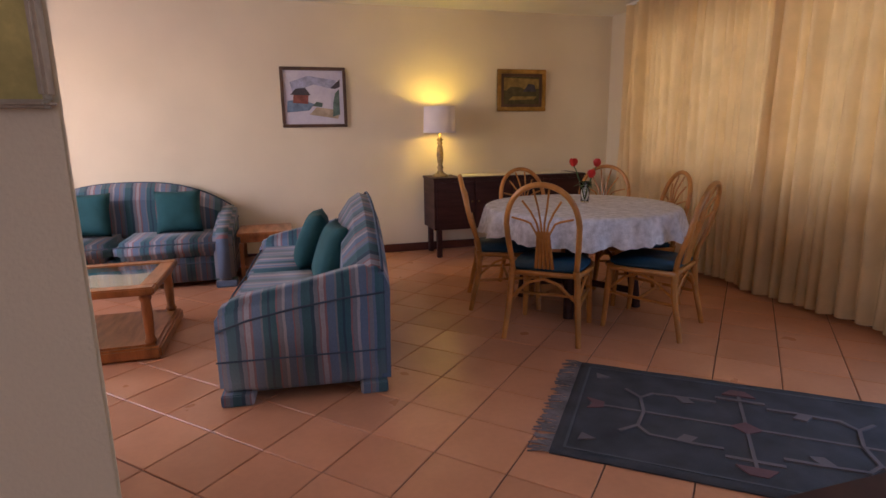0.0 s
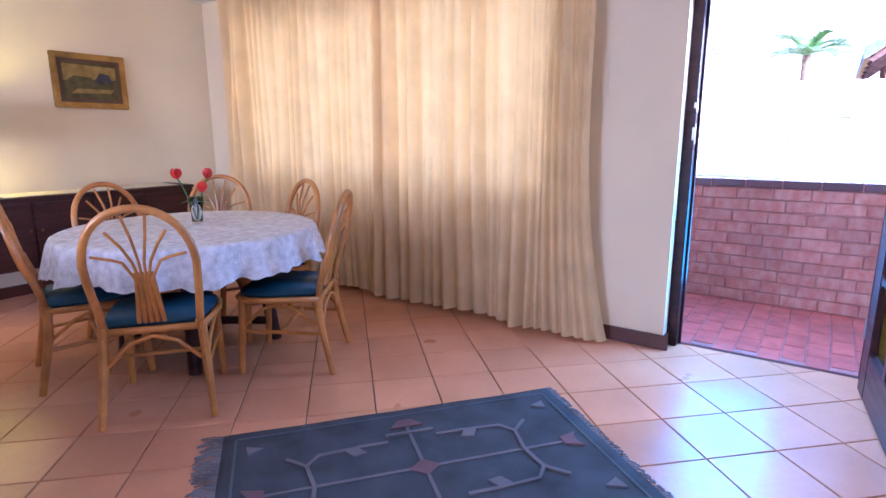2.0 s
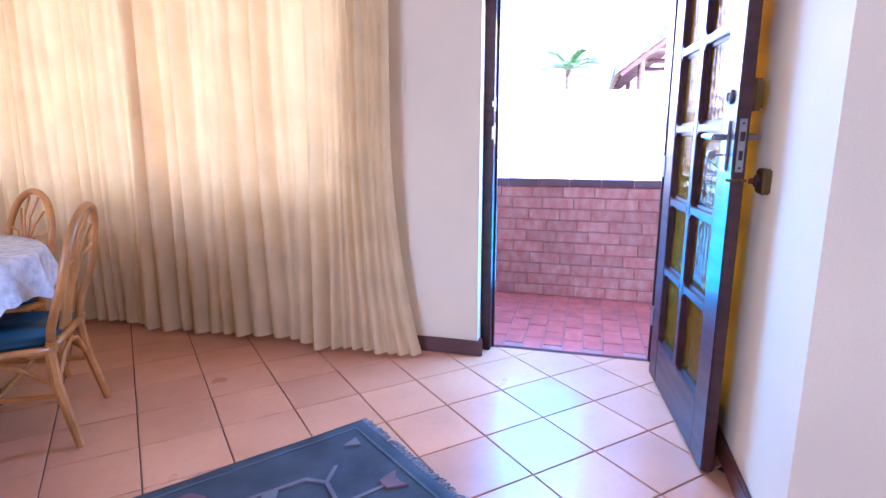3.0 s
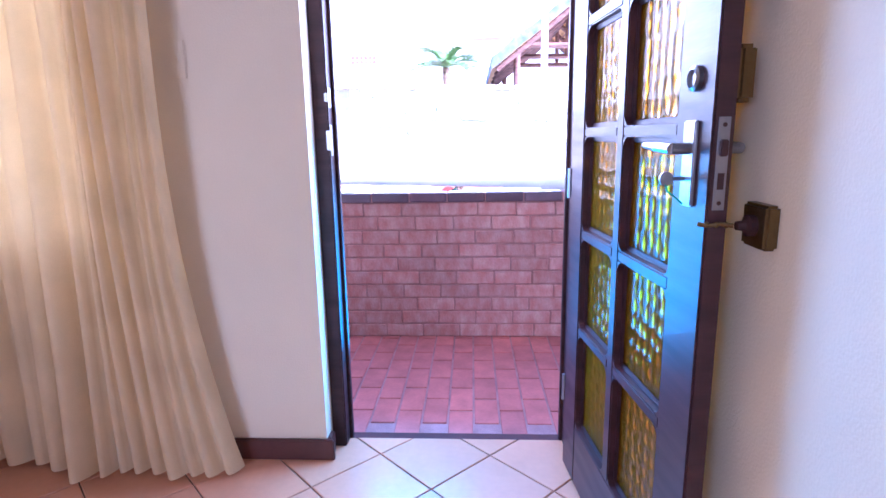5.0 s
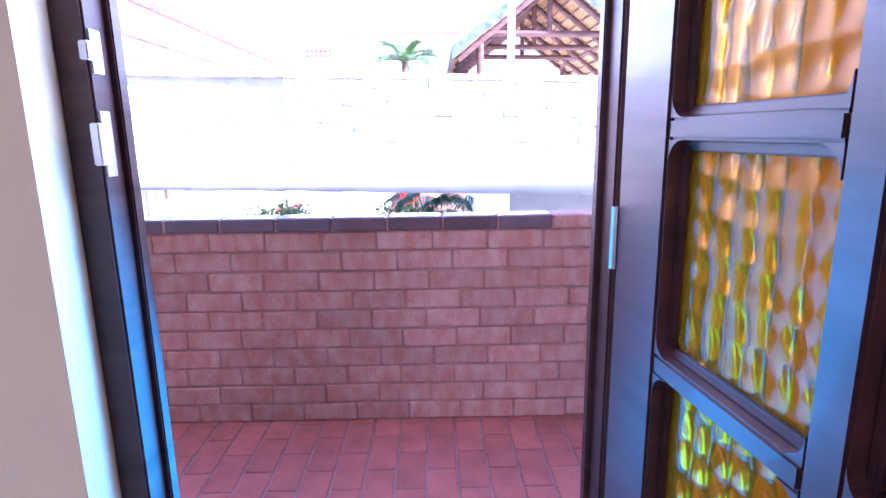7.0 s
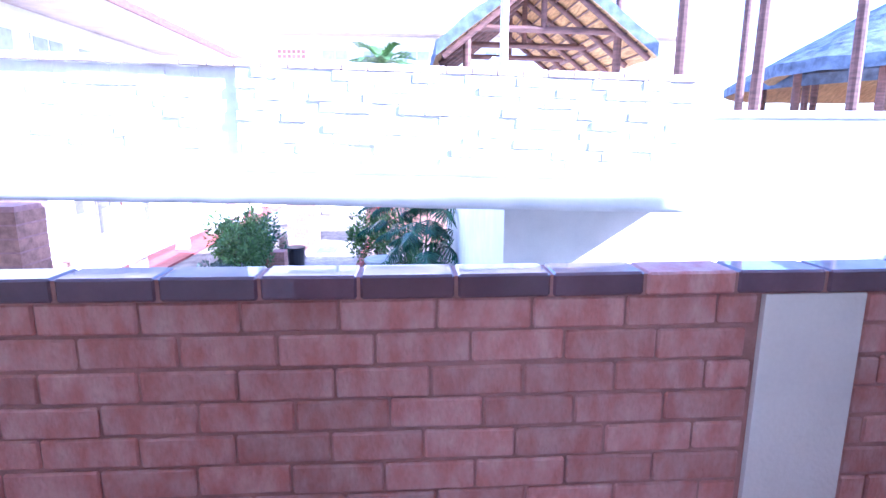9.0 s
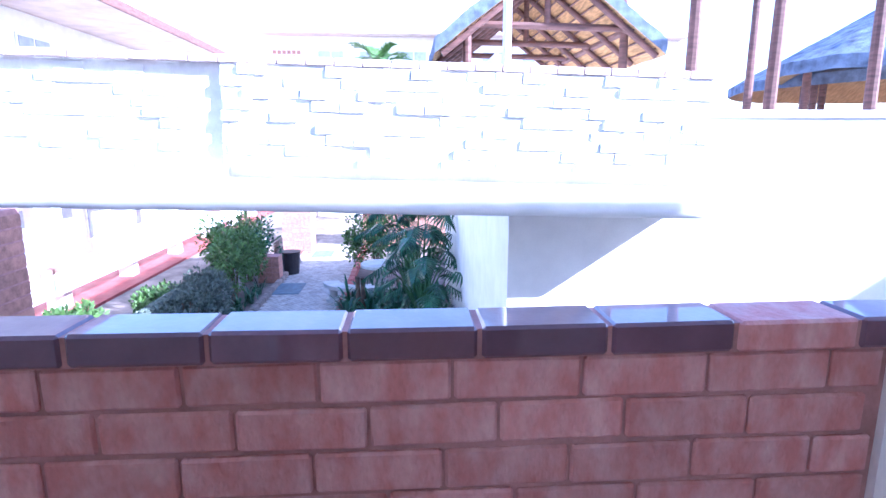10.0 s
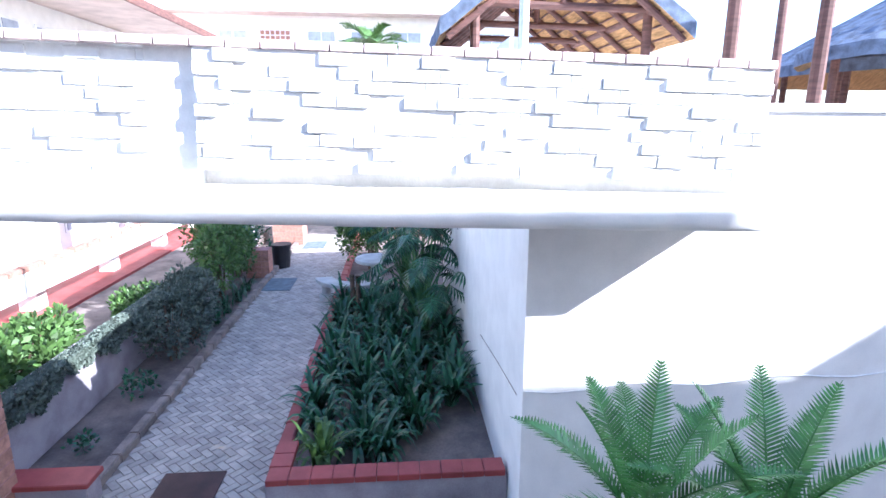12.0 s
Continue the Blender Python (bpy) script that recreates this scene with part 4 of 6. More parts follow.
    for sx in (-1, 1):
        bm = bmesh.new()
        tube(bm, [(sx * 0.186, -0.2, 0.405), (sx * 0.19, -0.206, 0.445)], 0.021, 8)
        part("binding", bm, RATTAN, root)
    return root


sideboard()
dining_table()
tablecloth()
first = dining_chair()
seats = [(1.574, 2.830, 321), (2.223, 2.720, 34), (2.478, 3.278, 76), (2.490, 3.838, 135), (1.962, 3.768, 188), (1.540, 3.477, 253)]
for i, (x, y, turned) in enumerate(seats):
    m = pose(x, y, 0, 0, 0, turned) @ Matrix.Diagonal((1, 1, 0.98, 1))
    if i == 0:
        first.matrix_world = m
    else:
        copy_thing(first, m)


def tulips():
    root = thing("tulip_vase", pose(2.12, 3.39, 0.7165), "glass vase with three red tulips on the tablecloth", "vase")
    bm = bmesh.new()
    lathe(bm, [(0.028, 0), (0.030, 0.004), (0.032, 0.06), (0.045, 0.15), (0.043, 0.15), (0.029, 0.06), (0.027, 0.008), (0.002, 0.008)], 24)
    part("vase", bm, GLASS, root, "clear flared glass vase", smooth=True)
    rng = random.Random(2)
    for dx, dy, h in ((-0.09, 0.02, 0.285), (0.075, -0.02, 0.28), (0.015, -0.05, 0.205)):
        bm = bmesh.new()
        tube(bm, [(0, 0, 0.01), (dx * 0.35, dy * 0.35, 0.13), (dx * 0.8, dy * 0.8, h - 0.05), (dx, dy, h - 0.02)], 0.004, 6)
        part("stem", bm, GREENLEAF, root)
        bm = bmesh.new()
        for p in range(6):
            a = 2 * math.pi * p / 6 + rng.random()
            r = 0.022 if p % 2 else 0.026
            rows = []
            for t in (0, 0.3, 0.6, 0.85, 1.0):
                w = 0.017 * math.sin(math.pi * (0.15 + 0.8 * t)) + 0.002
                rr = r * math.sin(math.pi * (0.08 + 0.62 * t))
                c, s = math.cos(a), math.sin(a)
                q = Vector((dx, dy, h - 0.025 + 0.058 * t))
                rows.append([bm.verts.new(q + Vector((rr * c - w * s * e, rr * s + w * c * e, 0))) for e in (-1, 0, 1)])
            for u, v in zip(rows, rows[1:]):
                for j in range(2):
                    bm.faces.new((u[j], u[j + 1], v[j + 1], v[j]))
        part("bloom", bm, TULIP, root, "red tulip head", smooth=True)
    for k2 in range(7):
        a = k2 * 0.95
        bm = bmesh.new()
        blade(bm, Vector((0, 0, 0.10)), a, 0.13, 0.022, 0.7, 0.6)
        part("leaf", bm, GREENLEAF, root)


def blade(bm, base, a, length, width, rise, droop, n=5):
    """A strap leaf that leaves base at bearing a, rises and droops."""
    c, s = math.cos(a), math.sin(a)
    rows = []
    for i in range(n + 1):
        t = i / n
        out = length * (t * (1 - rise * 0.5))
        z = length * (rise * t - droop * t * t)
        w = width * 0.5 * (math.sin(math.pi * (0.12 + 0.84 * t)) ** 0.7)
        p = base + Vector((out * c, out * s, z))
        rows.append((bm.verts.new(p + Vector((-w * s, w * c, w * 0.25))), bm.verts.new(p), bm.verts.new(p + Vector((w * s, -w * c, w * 0.25)))))
    for u, v in zip(rows, rows[1:]):
        bm.faces.new((u[0], u[1], v[1], v[0]))
        bm.faces.new((u[1], u[2], v[2], v[1]))


tulips()
LAMP_W = 1.45
table_lamp()


# ---- rug ----
def rug():
    A, B = Vector((1.494, 2.292, 0)), Vector((2.645, 1.392, 0))     # the edge towards the table
    e = (B - A).normalized()
    L, Wd = (B - A).length, 0.90
    ang = math.atan2(e.y, e.x)
    root = thing("rug", Matrix.Translation(A) @ Matrix.Rotation(ang, 4, "Z"), "slate blue woven rug with pale figures and end fringes", "rug")
    bm = bmesh.new()
    nx, ny = 40, 24
    g = [[bm.verts.new((L * i / nx, -Wd * j / ny, 0.009 + 0.0012 * math.sin(7 * i / nx * 3 + j * 0.4) + 0.001 * math.sin(j * 0.9))) for j in range(ny + 1)] for i in range(nx + 1)]
    for i in range(nx):
        for j in range(ny):
            bm.faces.new((g[i][j], g[i + 1][j], g[i + 1][j + 1], g[i][j + 1]))
    ext = bmesh.ops.extrude_face_region(bm, geom=bm.faces[:])
    for v in [v for v in ext["geom"] if isinstance(v, bmesh.types.BMVert)]:
        v.co.z = 0.0005
    field = part("field", bm, RUGBLUE, root, smooth=True)

    level = [0.0122]

    def line(pts, w, mat, nm="motif", closed=False):
        """A woven line as one mitred band."""
        level[0] += 0.0002
        p = [Vector(q) for q in pts]
        fine = []
        for q0, q1 in zip(p, p[1:]):
            k3 = max(1, int((q1 - q0).length / 0.05))
            fine += [q0.lerp(q1, i / k3) for i in range(k3)]
        fine.append(p[-1])
        bm = bmesh.new()
        prev = None
        for i, q in enumerate(fine):
            d0 = (q - fine[i - 1]).normalized() if i else (fine[1] - q).normalized()
            d1 = (fine[i + 1] - q).normalized() if i < len(fine) - 1 else d0
            t = (d0 + d1).normalized()
            n2 = Vector((-t.y, t.x)) * w / 2 / max(0.5, t.dot(d0))
            row = [bm.verts.new((*(q + n2), level[0])), bm.verts.new((*(q - n2), level[0]))]
            if prev:
                bm.faces.new((prev[0], prev[1], row[1], row[0]))
            prev = row
        ext = bmesh.ops.extrude_face_region(bm, geom=bm.faces[:])
        for v in [v for v in ext["geom"] if isinstance(v, bmesh.types.BMVert)]:
            v.co.z = 0.006
        return part(nm, bm, mat, field)

    def patch(pts, mat):
        level[0] += 0.0002
        bm = bmesh.new()
        extrude(bm, pts, 0.006, level[0])
        part("motif", bm, mat, field)
    cx, cy = L / 2, -Wd / 2
    line([(0.10, cy), (L - 0.10, cy)], 0.014, RUGPALE)
    line([(cx, -0.12), (cx, -Wd + 0.12)], 0.014, RUGPALE)
    patch([(cx - 0.06, cy), (cx, cy + 0.05), (cx + 0.06, cy), (cx, cy - 0.05)], RUGROSE)
    line([(0.05, -0.05), (L - 0.05, -0.05), (L - 0.05, -Wd + 0.05), (0.05, -Wd + 0.05), (0.05, -0.055)], 0.010, material("rug_border_wool", (0.085, 0.10, 0.115), 0.95, grain=200), "border")
    for s in (-1, 1):
        y = cy + s * 0.25
        line([(cx - 0.10, y), (cx + 0.10, y)], 0.018, RUGPALE)
        patch([(cx - 0.07, y + s * 0.045), (cx + 0.07, y + s * 0.045), (cx + 0.03, y + s * 0.10), (cx - 0.03, y + s * 0.10)], RUGROSE)
        x = cx + s * (L / 2 - 0.16)
        patch([(x + s * 0.0, cy - 0.02), (x + s * 0.07, cy - 0.05), (x + s * 0.05, cy), (x + s * 0.08, cy + 0.05), (x, cy + 0.03)], RUGROSE)
        hx = cx + s * (L / 2 - 0.33)
        for q in (-1, 1):
            line([(hx, cy), (hx + s * 0.02, cy + q * 0.13), (hx - s * 0.03, cy + q * 0.19), (hx - s * 0.20, cy + q * 0.20)], 0.014, RUGPALE)
            line([(hx + s * 0.02, cy + q * 0.13), (hx + s * 0.09, cy + q * 0.20)], 0.014, RUGPALE)
            bx, by = hx - s * 0.18, cy + q * 0.20
            patch([(bx, by), (bx - s * 0.03, by - q * 0.05), (bx + s * 0.02, by - q * 0.06), (bx + s * 0.05, by - q * 0.01)], RUGPALE)
            line([(bx, by), (bx - s * 0.12, by - q * 0.0)], 0.016, RUGPALE)
            px, py = cx + s * (L / 2 - 0.16), cy + q * 0.30
            patch([(px, py), (px + s * 0.07, py + q * 0.03), (px + s * 0.06, py - q * 0.03)], RUGPALE)
    rng = random.Random(5)
    for x0, s, nm in ((0, -1, "fringe"), (L, 1, "fringe")):
        bm = bmesh.new()
        for i in range(150):
            y = -Wd * (i + rng.random()) / 150
            l = rng.uniform(0.06, 0.10) * (1.0 if s < 0 else 0.4)
            k2 = rng.uniform(-0.03, 0.03)
            tube(bm, [(x0, y, 0.008), (x0 + s * l * 0.5, y + k2 * 0.5, 0.006 + 0.004 * rng.random()), (x0 + s * l, y + k2, 0.003)], 0.0028, 4)
        part(nm, bm, FRINGE, root, "pale knotted cotton fringe")


rug()


def hall_table():
    root = thing("hall_table", pose(0.78, 0.065, 0), "small dark wooden table with rounded top edge", "table")
    bm = bmesh.new()
    extrude(bm, [(-0.15, 0.28), (-0.19, 0.24), (-0.19, -0.28), (0.19, -0.28), (0.19, 0.24), (0.15, 0.28)], 0.72, 0.75, None, 0.008)
    part("tabletop", bm, DARKWOOD, root)
    bm = bmesh.new()
    cube(bm, -0.15, -0.24, 0.64, 0.15, 0.24, 0.72, 0.004)
    part("apron", bm, DARKWOOD, root)
    for sx in (-1, 1):
        for sy in (-1, 1):
            bm = bmesh.new()
            tube(bm, [(sx * 0.14, sy * 0.22, 0), (sx * 0.135, sy * 0.215, 0.64)], [0.014, 0.022], 10)
            part("leg", bm, DARKWOOD, root)


hall_table()


# ---- courtyard ----
GZ = -2.7
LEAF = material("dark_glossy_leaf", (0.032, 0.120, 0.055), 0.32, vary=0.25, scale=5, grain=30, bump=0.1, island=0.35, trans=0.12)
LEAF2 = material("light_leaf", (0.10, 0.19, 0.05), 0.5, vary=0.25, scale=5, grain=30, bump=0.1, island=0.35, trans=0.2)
LEAF3 = material("grey_green_leaf", (0.10, 0.13, 0.10), 0.7, vary=0.25, scale=5, grain=30, bump=0.1, island=0.3, trans=0.1)
CYCAD = material("cycad_leaf", (0.11, 0.29, 0.075), 0.35, vary=0.2, scale=5, grain=30, bump=0.1, island=0.2, trans=0.12)
BARK = material("bark", (0.13, 0.09, 0.06), 0.9, vary=0.3, scale=8, grain=40, bump=0.6)
PAVE = material("grey_paver", (0.41, 0.37, 0.33), 0.8, vary=0.12, scale=5, grain=60, bump=0.3, island=0.16)
CONCRETE = material("pale_concrete", (0.50, 0.50, 0.48), 0.85, vary=0.12, scale=4, grain=60, bump=0.4)
# weathered plaster; purple-grey of the shaded walls is put into its colour
SHADEPLASTER = material("weathered_shade_grey_plaster", (0.34, 0.31, 0.33), 0.9, vary=0.2, scale=3, grain=60, bump=0.5, second=(0.22, 0.19, 0.21))
KERB = material("kerb_stone", (0.27, 0.22, 0.19), 0.9, vary=0.2, scale=5, grain=50, bump=0.5, island=0.15)
# weathered grey thatch; the blue cast of shade is mixed into the colour
THATCH = material("weathered_thatch_shade_blue", (0.16, 0.20, 0.28), 0.95, vary=0.3, scale=6, grain=80, bump=1.0, depth=0.03)
STRAW = material("straw_underside", (0.55, 0.32, 0.13), 0.9, vary=0.25, scale=5, grain=60, bump=0.8, stretch=(1, 8, 1), depth=0.02)
POLE = material("treated_pole", (0.14, 0.065, 0.05), 0.7, vary=0.25, scale=5, grain=40, bump=0.3, stretch=(1, 1, 5))
# pane colour is pale because the reflected sky is put into it
WINSKY = material("sky_pale_window_glass", (0.40, 0.43, 0.50), 0.08, vary=0.1)
ROOFTILE = material("pale_roof", (0.55, 0.45, 0.40), 0.8, vary=0.12, scale=2, grain=30, bump=0.3)
ROSEBRICK = material("sunlit_face_brick", (0.42, 0.22, 0.16), 0.85, vary=0.2, scale=12, grain=80, bump=0.5, island=0.12)
REDPAINT = material("red_floor_paint", (0.33, 0.065, 0.06), 0.6, vary=0.12, scale=4, grain=50)
FIRERED = material("fire_hose_red", (0.70, 0.03, 0.02), 0.4)
BINBLACK = material("black_bin_plastic", (0.02, 0.02, 0.025), 0.5)
WHITEPOLE = material("white_painted_steel", (0.8, 0.8, 0.8), 0.4)
STEELBLUE = material("grey_mat", (0.13, 0.17, 0.20), 0.8, vary=0.15)

slab("ground", [(-300, -300, GZ - 0.3, 300, 300, GZ - 0.02)], GROUND, "dark shaded garden soil", "ground")
path = slab("path", [(5.2, 2.2, GZ - 0.1, 33, 4.06, GZ - 0.008)], KERB, "grey herringbone brick path through the courtyard", "path")
slab("opposite_wall", [(9.38, -14, GZ, 9.55, -0.48, 1.44)], WHITE, "white plastered boundary wall below the slab")
slab("opposite_wall_cap", [(9.35, -14, 1.44, 9.58, -2.12, 1.51)], WBRICK, "white brick wall capping")
slab("side_wall", [(9.55, -0.68, GZ, 18.5, -0.48, 0.60)], WHITE, "white plastered wall beside the planted bed")
# hidden behind the balustrade; added to block sun from path and garden wall
slab("terrace_edge", [(9.55, -0.68, 0.60, 10.6, -0.50, 1.9), (10.6, -0.68, 0.60, 18.5, -0.50, 2.2)], WHITE, "unseen white wall that shades the path and garden wall")
slab("deck_slab", [(9.5, -14, 0.62, 18.5, -0.65, 0.9)], WHITE, "white plastered roof terrace deck")


# the balcony opposite falls gently towards its free end
FALL = Matrix.Translation((0, -2, -0.105)) @ Matrix.Rotation(0.026, 4, "X") @ Matrix.Translation((0, 2, 0))


def opposite_slab():
    bm = bmesh.new()
    prof = [(8.62, 0.66), (8.605, 0.70), (8.60, 0.76), (8.61, 0.83), (8.64, 0.855), (8.70, 0.88), (8.78, 0.90), (9.376, 0.90), (9.376, 0.63), (8.66, 0.63), (8.635, 0.645)]
    n = 40
    rng = random.Random(3)
    rows = []
    for i in range(n + 1):
        y = -2.19 + 9.3 * i / n
        rows.append([bm.verts.new((x + 0.012 * noise.noise((y * 2, x, z * 5)), y, z + (0.012 * noise.noise((y * 2.5, z * 9, 3)) if x < 9 else 0))) for x, z in prof])
    for a, b in zip(rows, rows[1:]):
        for j in range(len(a)):
            k2 = (j + 1) % len(a)
            bm.faces.new((a[j], a[k2], b[k2], b[j]))
    bm.faces.new(rows[0])
    bm.faces.new(rows[-1][::-1])
    ob = smoothed(tagged(mesh_object("opposite_slab", bm, WHITE), "white plastered concrete balcony slab with rounded edge", "slab", kind="structure"))
    ob.matrix_world = FALL


opposite_slab()
balustrade = tagged(new("balustrade"), "white painted brick balustrade with pinkish capping", "wall", kind="structure")
balustrade.matrix_world = FALL
for b in ((8.87, -2.06, 0.89, 8.93, 2.08, 1.0), (8.737, -2.07, 1.0, 8.93, 2.08, 1.83), (8.80, 2.08, 0.89, 8.96, 6.9, 1.90)):
    bm = bmesh.new()
    cube(bm, *b)
    part("wall_core", bm, WBRICK, balustrade)


# ---- plants ----
def leafy(name, m, size, count, leaf, mats, label, category, seed, trunk=True, group=""):
    """A shrub: several stems and many small leaves gathered in uneven clumps."""
    rng = random.Random(seed)
    root = thing(name, m, label, category, group)
    sx, sy, sz = size
    if trunk:
        bm = bmesh.new()
        for i in range(7):
            a = rng.uniform(0, 6.28)
            r = rng.uniform(0.3, 0.8)
            tube(bm, [(0.05 * math.cos(a), 0.05 * math.sin(a), 0), (0.3 * r * sx * math.cos(a), 0.3 * r * sy * math.sin(a), sz * 0.4), (0.7 * r * sx * math.cos(a), 0.7 * r * sy * math.sin(a), sz * 0.85)], [0.03, 0.02, 0.008], 6)
        part("stem", bm, BARK, root)
    clumps = []
    for i in range(26):
        a, e = rng.uniform(0, 6.28), rng.uniform(-0.2, 1.0)
        r = rng.uniform(0.55, 0.95)
        clumps.append((Vector((sx * r * math.cos(a) * math.cos(e), sy * r * math.sin(a) * math.cos(e), sz * (0.5 + 0.5 * r * math.sin(e)))), rng.uniform(0.16, 0.30)))
    bm = bmesh.new()
    for i in range(count):
        c, cr = rng.choice(clumps)
        d = Vector((rng.gauss(0, 1), rng.gauss(0, 1), rng.gauss(0, 1))).normalized()
        p = c + Vector((d.x * sx, d.y * sy, d.z * sz)) * cr * rng.uniform(0.6, 1.1)
        p.z = max(p.z, 0.02)
        l = leaf * rng.uniform(0.7, 1.3)
        o = (d + Vector((rng.uniform(-0.6, 0.6), rng.uniform(-0.6, 0.6), rng.uniform(-0.3, 0.6)))).normalized()
        s = o.orthogonal().normalized() * l * 0.28
        s.rotate(Matrix.Rotation(rng.uniform(0, 6.28), 3, o))
        v = [bm.verts.new(p), bm.verts.new(p + o * l * 0.5 + s), bm.verts.new(p + o * l), bm.verts.new(p + o * l * 0.5 - s)]
        bm.faces.new(v)
    part("foliage", bm, mats, root)
    return root


def strap_plant(name, m, count, length, width, mat, label, seed, group=""):
    rng = random.Random(seed)
    bm = bmesh.new()
    for i in range(count):
        a = rng.uniform(0, 6.28)
        blade(bm, Vector((rng.uniform(-0.08, 0.08), rng.uniform(-0.08, 0.08), 0)), a, length * rng.uniform(0.7, 1.2), width * rng.uniform(0.8, 1.2), rng.uniform(0.9, 1.4), rng.uniform(0.5, 1.2), 6)
    root = thing(name, m, label, "plant", group)
    part("leaves", bm, mat, root)
    return root


def frond(bm, base, a, length, rise, droop, leaflet, pairs, seed):
    """A feather leaf: a curved rib with paired leaflets."""
    rng = random.Random(seed)
    c, s = math.cos(a), math.sin(a)
    pts = []
    for i in range(13):
        t = i / 12
        out = length * (t * math.cos(rise) + 0.12 * t * t)
        z = length * (math.sin(rise) * t - droop * t * t)
        pts.append(base + Vector((out * c, out * s, z)))
    tube(bm, pts, [0.012 * (1 - 0.8 * i / 12) for i in range(13)], 5)
    for i in range(pairs):
        t = 0.10 + 0.88 * i / pairs
        f = t * 12
        k2 = min(int(f), 11)
        p = pts[k2].lerp(pts[k2 + 1], f - k2)
        d = (pts[k2 + 1] - pts[k2]).normalized()
        side = d.cross(Vector((0, 0, 1))).normalized()
        up = side.cross(d).normalized()
        l = leaflet * math.sin(math.pi * (0.14 + 0.85 * t)) ** 0.8 * rng.uniform(0.9, 1.1)
        for q in (-1, 1):
            o = (side * q * 0.85 + d * 0.5 + up * rng.uniform(0.12, 0.32)).normalized()
            w = d * 0.0105 * (leaflet / 0.16)
            tip = p + o * l
            v = [bm.verts.new(p - w), bm.verts.new(p + o * l * 0.5 - w * 0.9 + up * 0.006), bm.verts.new(tip), bm.verts.new(p + o * l * 0.5 + w * 0.9 + up * 0.006), bm.verts.new(p + w)]
            bm.faces.new(v)


def cycad(x, y, seed, H):
    root = thing("cycad", pose(x, y, GZ), "green cycad with stiff feathery fronds by the white wall", "cycad")
    bm = bmesh.new()
    lathe(bm, [(0.17, 0), (0.19, 0.3), (0.18, 1.0), (0.19, 1.6), (0.14, H - 0.05), (0.05, H + 0.03)], 14)
    part("trunk", bm, BARK, root)
    rng = random.Random(seed)
    n = 13
    for i in range(n):
        bm = bmesh.new()
        a = 2.4 * i + seed
        ring = i / n
        frond(bm, Vector((0.06 * math.cos(a), 0.06 * math.sin(a), H)), a, rng.uniform(0.95, 1.15), 1.32 - 0.75 * ring, 0.12 + 0.32 * ring, 0.165, 34, i)
        part("frond", bm, CYCAD, root)


def split_leaf_plant(m, seed, label):
    """Large deeply cut leaves on arching stalks."""
    rng = random.Random(seed)
    root = thing("split_leaf_plant", m, label, "plant")
    for i in range(20):
        a, h, r = rng.uniform(0, 6.28), rng.uniform(0.9, 2.0), rng.uniform(0.3, 0.75)
        top = Vector((r * math.cos(a), r * math.sin(a), h))
        bm = bmesh.new()
        tube(bm, [(0, 0, 0.05), tuple(top * 0.55 + Vector((0, 0, 0.18))), tuple(top)], [0.018, 0.014, 0.009], 5)
        part("stalk", bm, GREENLEAF, root)
    rng = random.Random(seed)
    for i in range(20):
        a, h, r = rng.uniform(0, 6.28), rng.uniform(0.9, 2.0), rng.uniform(0.3, 0.75)
        top = Vector((r * math.cos(a), r * math.sin(a), h))
        bm = bmesh.new()
        d = Vector((math.cos(a), math.sin(a), -0.55)).normalized()
        side = d.cross(Vector((0, 0, 1))).normalized()
        up = side.cross(d)
        for j in range(9):
            t = j / 8
            for q in (-1, 1):
                base = top + d * 0.34 * t
                o = (side * q * (1 - 0.5 * t) + d * (0.2 + 0.9 * t) - up * 0.25).normalized()
                l = 0.30 * (1 - 0.45 * t)
                w = d * 0.022
                bm.faces.new([bm.verts.new(base - w * 0.7), bm.verts.new(base + o * l * 0.55 - w), bm.verts.new(base + o * l - up * 0.05), bm.verts.new(base + o * l * 0.55 + w), bm.verts.new(base + w * 0.7)])
        tube(bm, [tuple(top), tuple(top + d * 0.36)], 0.006, 4)
        part("leaf", bm, LEAF, root)


cycad(7.55, -0.80, 12, 1.66)
cycad(7.5, -1.62, 5, 1.58)
split_leaf_plant(pose(15.8, 0.25, GZ + 0.1) @ Matrix.Scale(1.25, 4), 3, "big split-leaf plant with drooping dark leaves")
split_leaf_plant(pose(14.3, 0.2, GZ + 0.1) @ Matrix.Scale(1.1, 4), 8, "split-leaf plant against the white wall")
split_leaf_plant(pose(17.3, 0.5, GZ + 0.1) @ Matrix.Scale(1.25, 4), 15, "tall split-leaf plant beside the path")
leafy("shrub", pose(19.9, 1.5, GZ), (0.9, 0.9, 1.7), 2600, 0.11, LEAF2, "light green leafy shrub behind the concrete table", "shrub", 5)
rng = random.Random(31)
k2 = 0
for i in range(12):
    for j in range(5):
        x = 10.75 + i * 0.56 + rng.uniform(-0.15, 0.15)
        y = 1.72 - j * 0.46 + rng.uniform(-0.14, 0.14)
        if y < -0.25 or (i < 1 and y < 0.7) or (i == 1 and y < 0.15):
            continue
        # the sun patch on the corner plant is put into a lighter leaf colour
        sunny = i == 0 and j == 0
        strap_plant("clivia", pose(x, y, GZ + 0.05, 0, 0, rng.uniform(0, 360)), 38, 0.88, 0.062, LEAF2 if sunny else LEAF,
                    "strap-leaved plant, leaves coloured lighter for sun on the bed corner" if sunny else "dark strap-leaved plant in the raised bed", 100 + k2, "" if sunny else "strap-leaved plants in the bed")
        k2 += 1
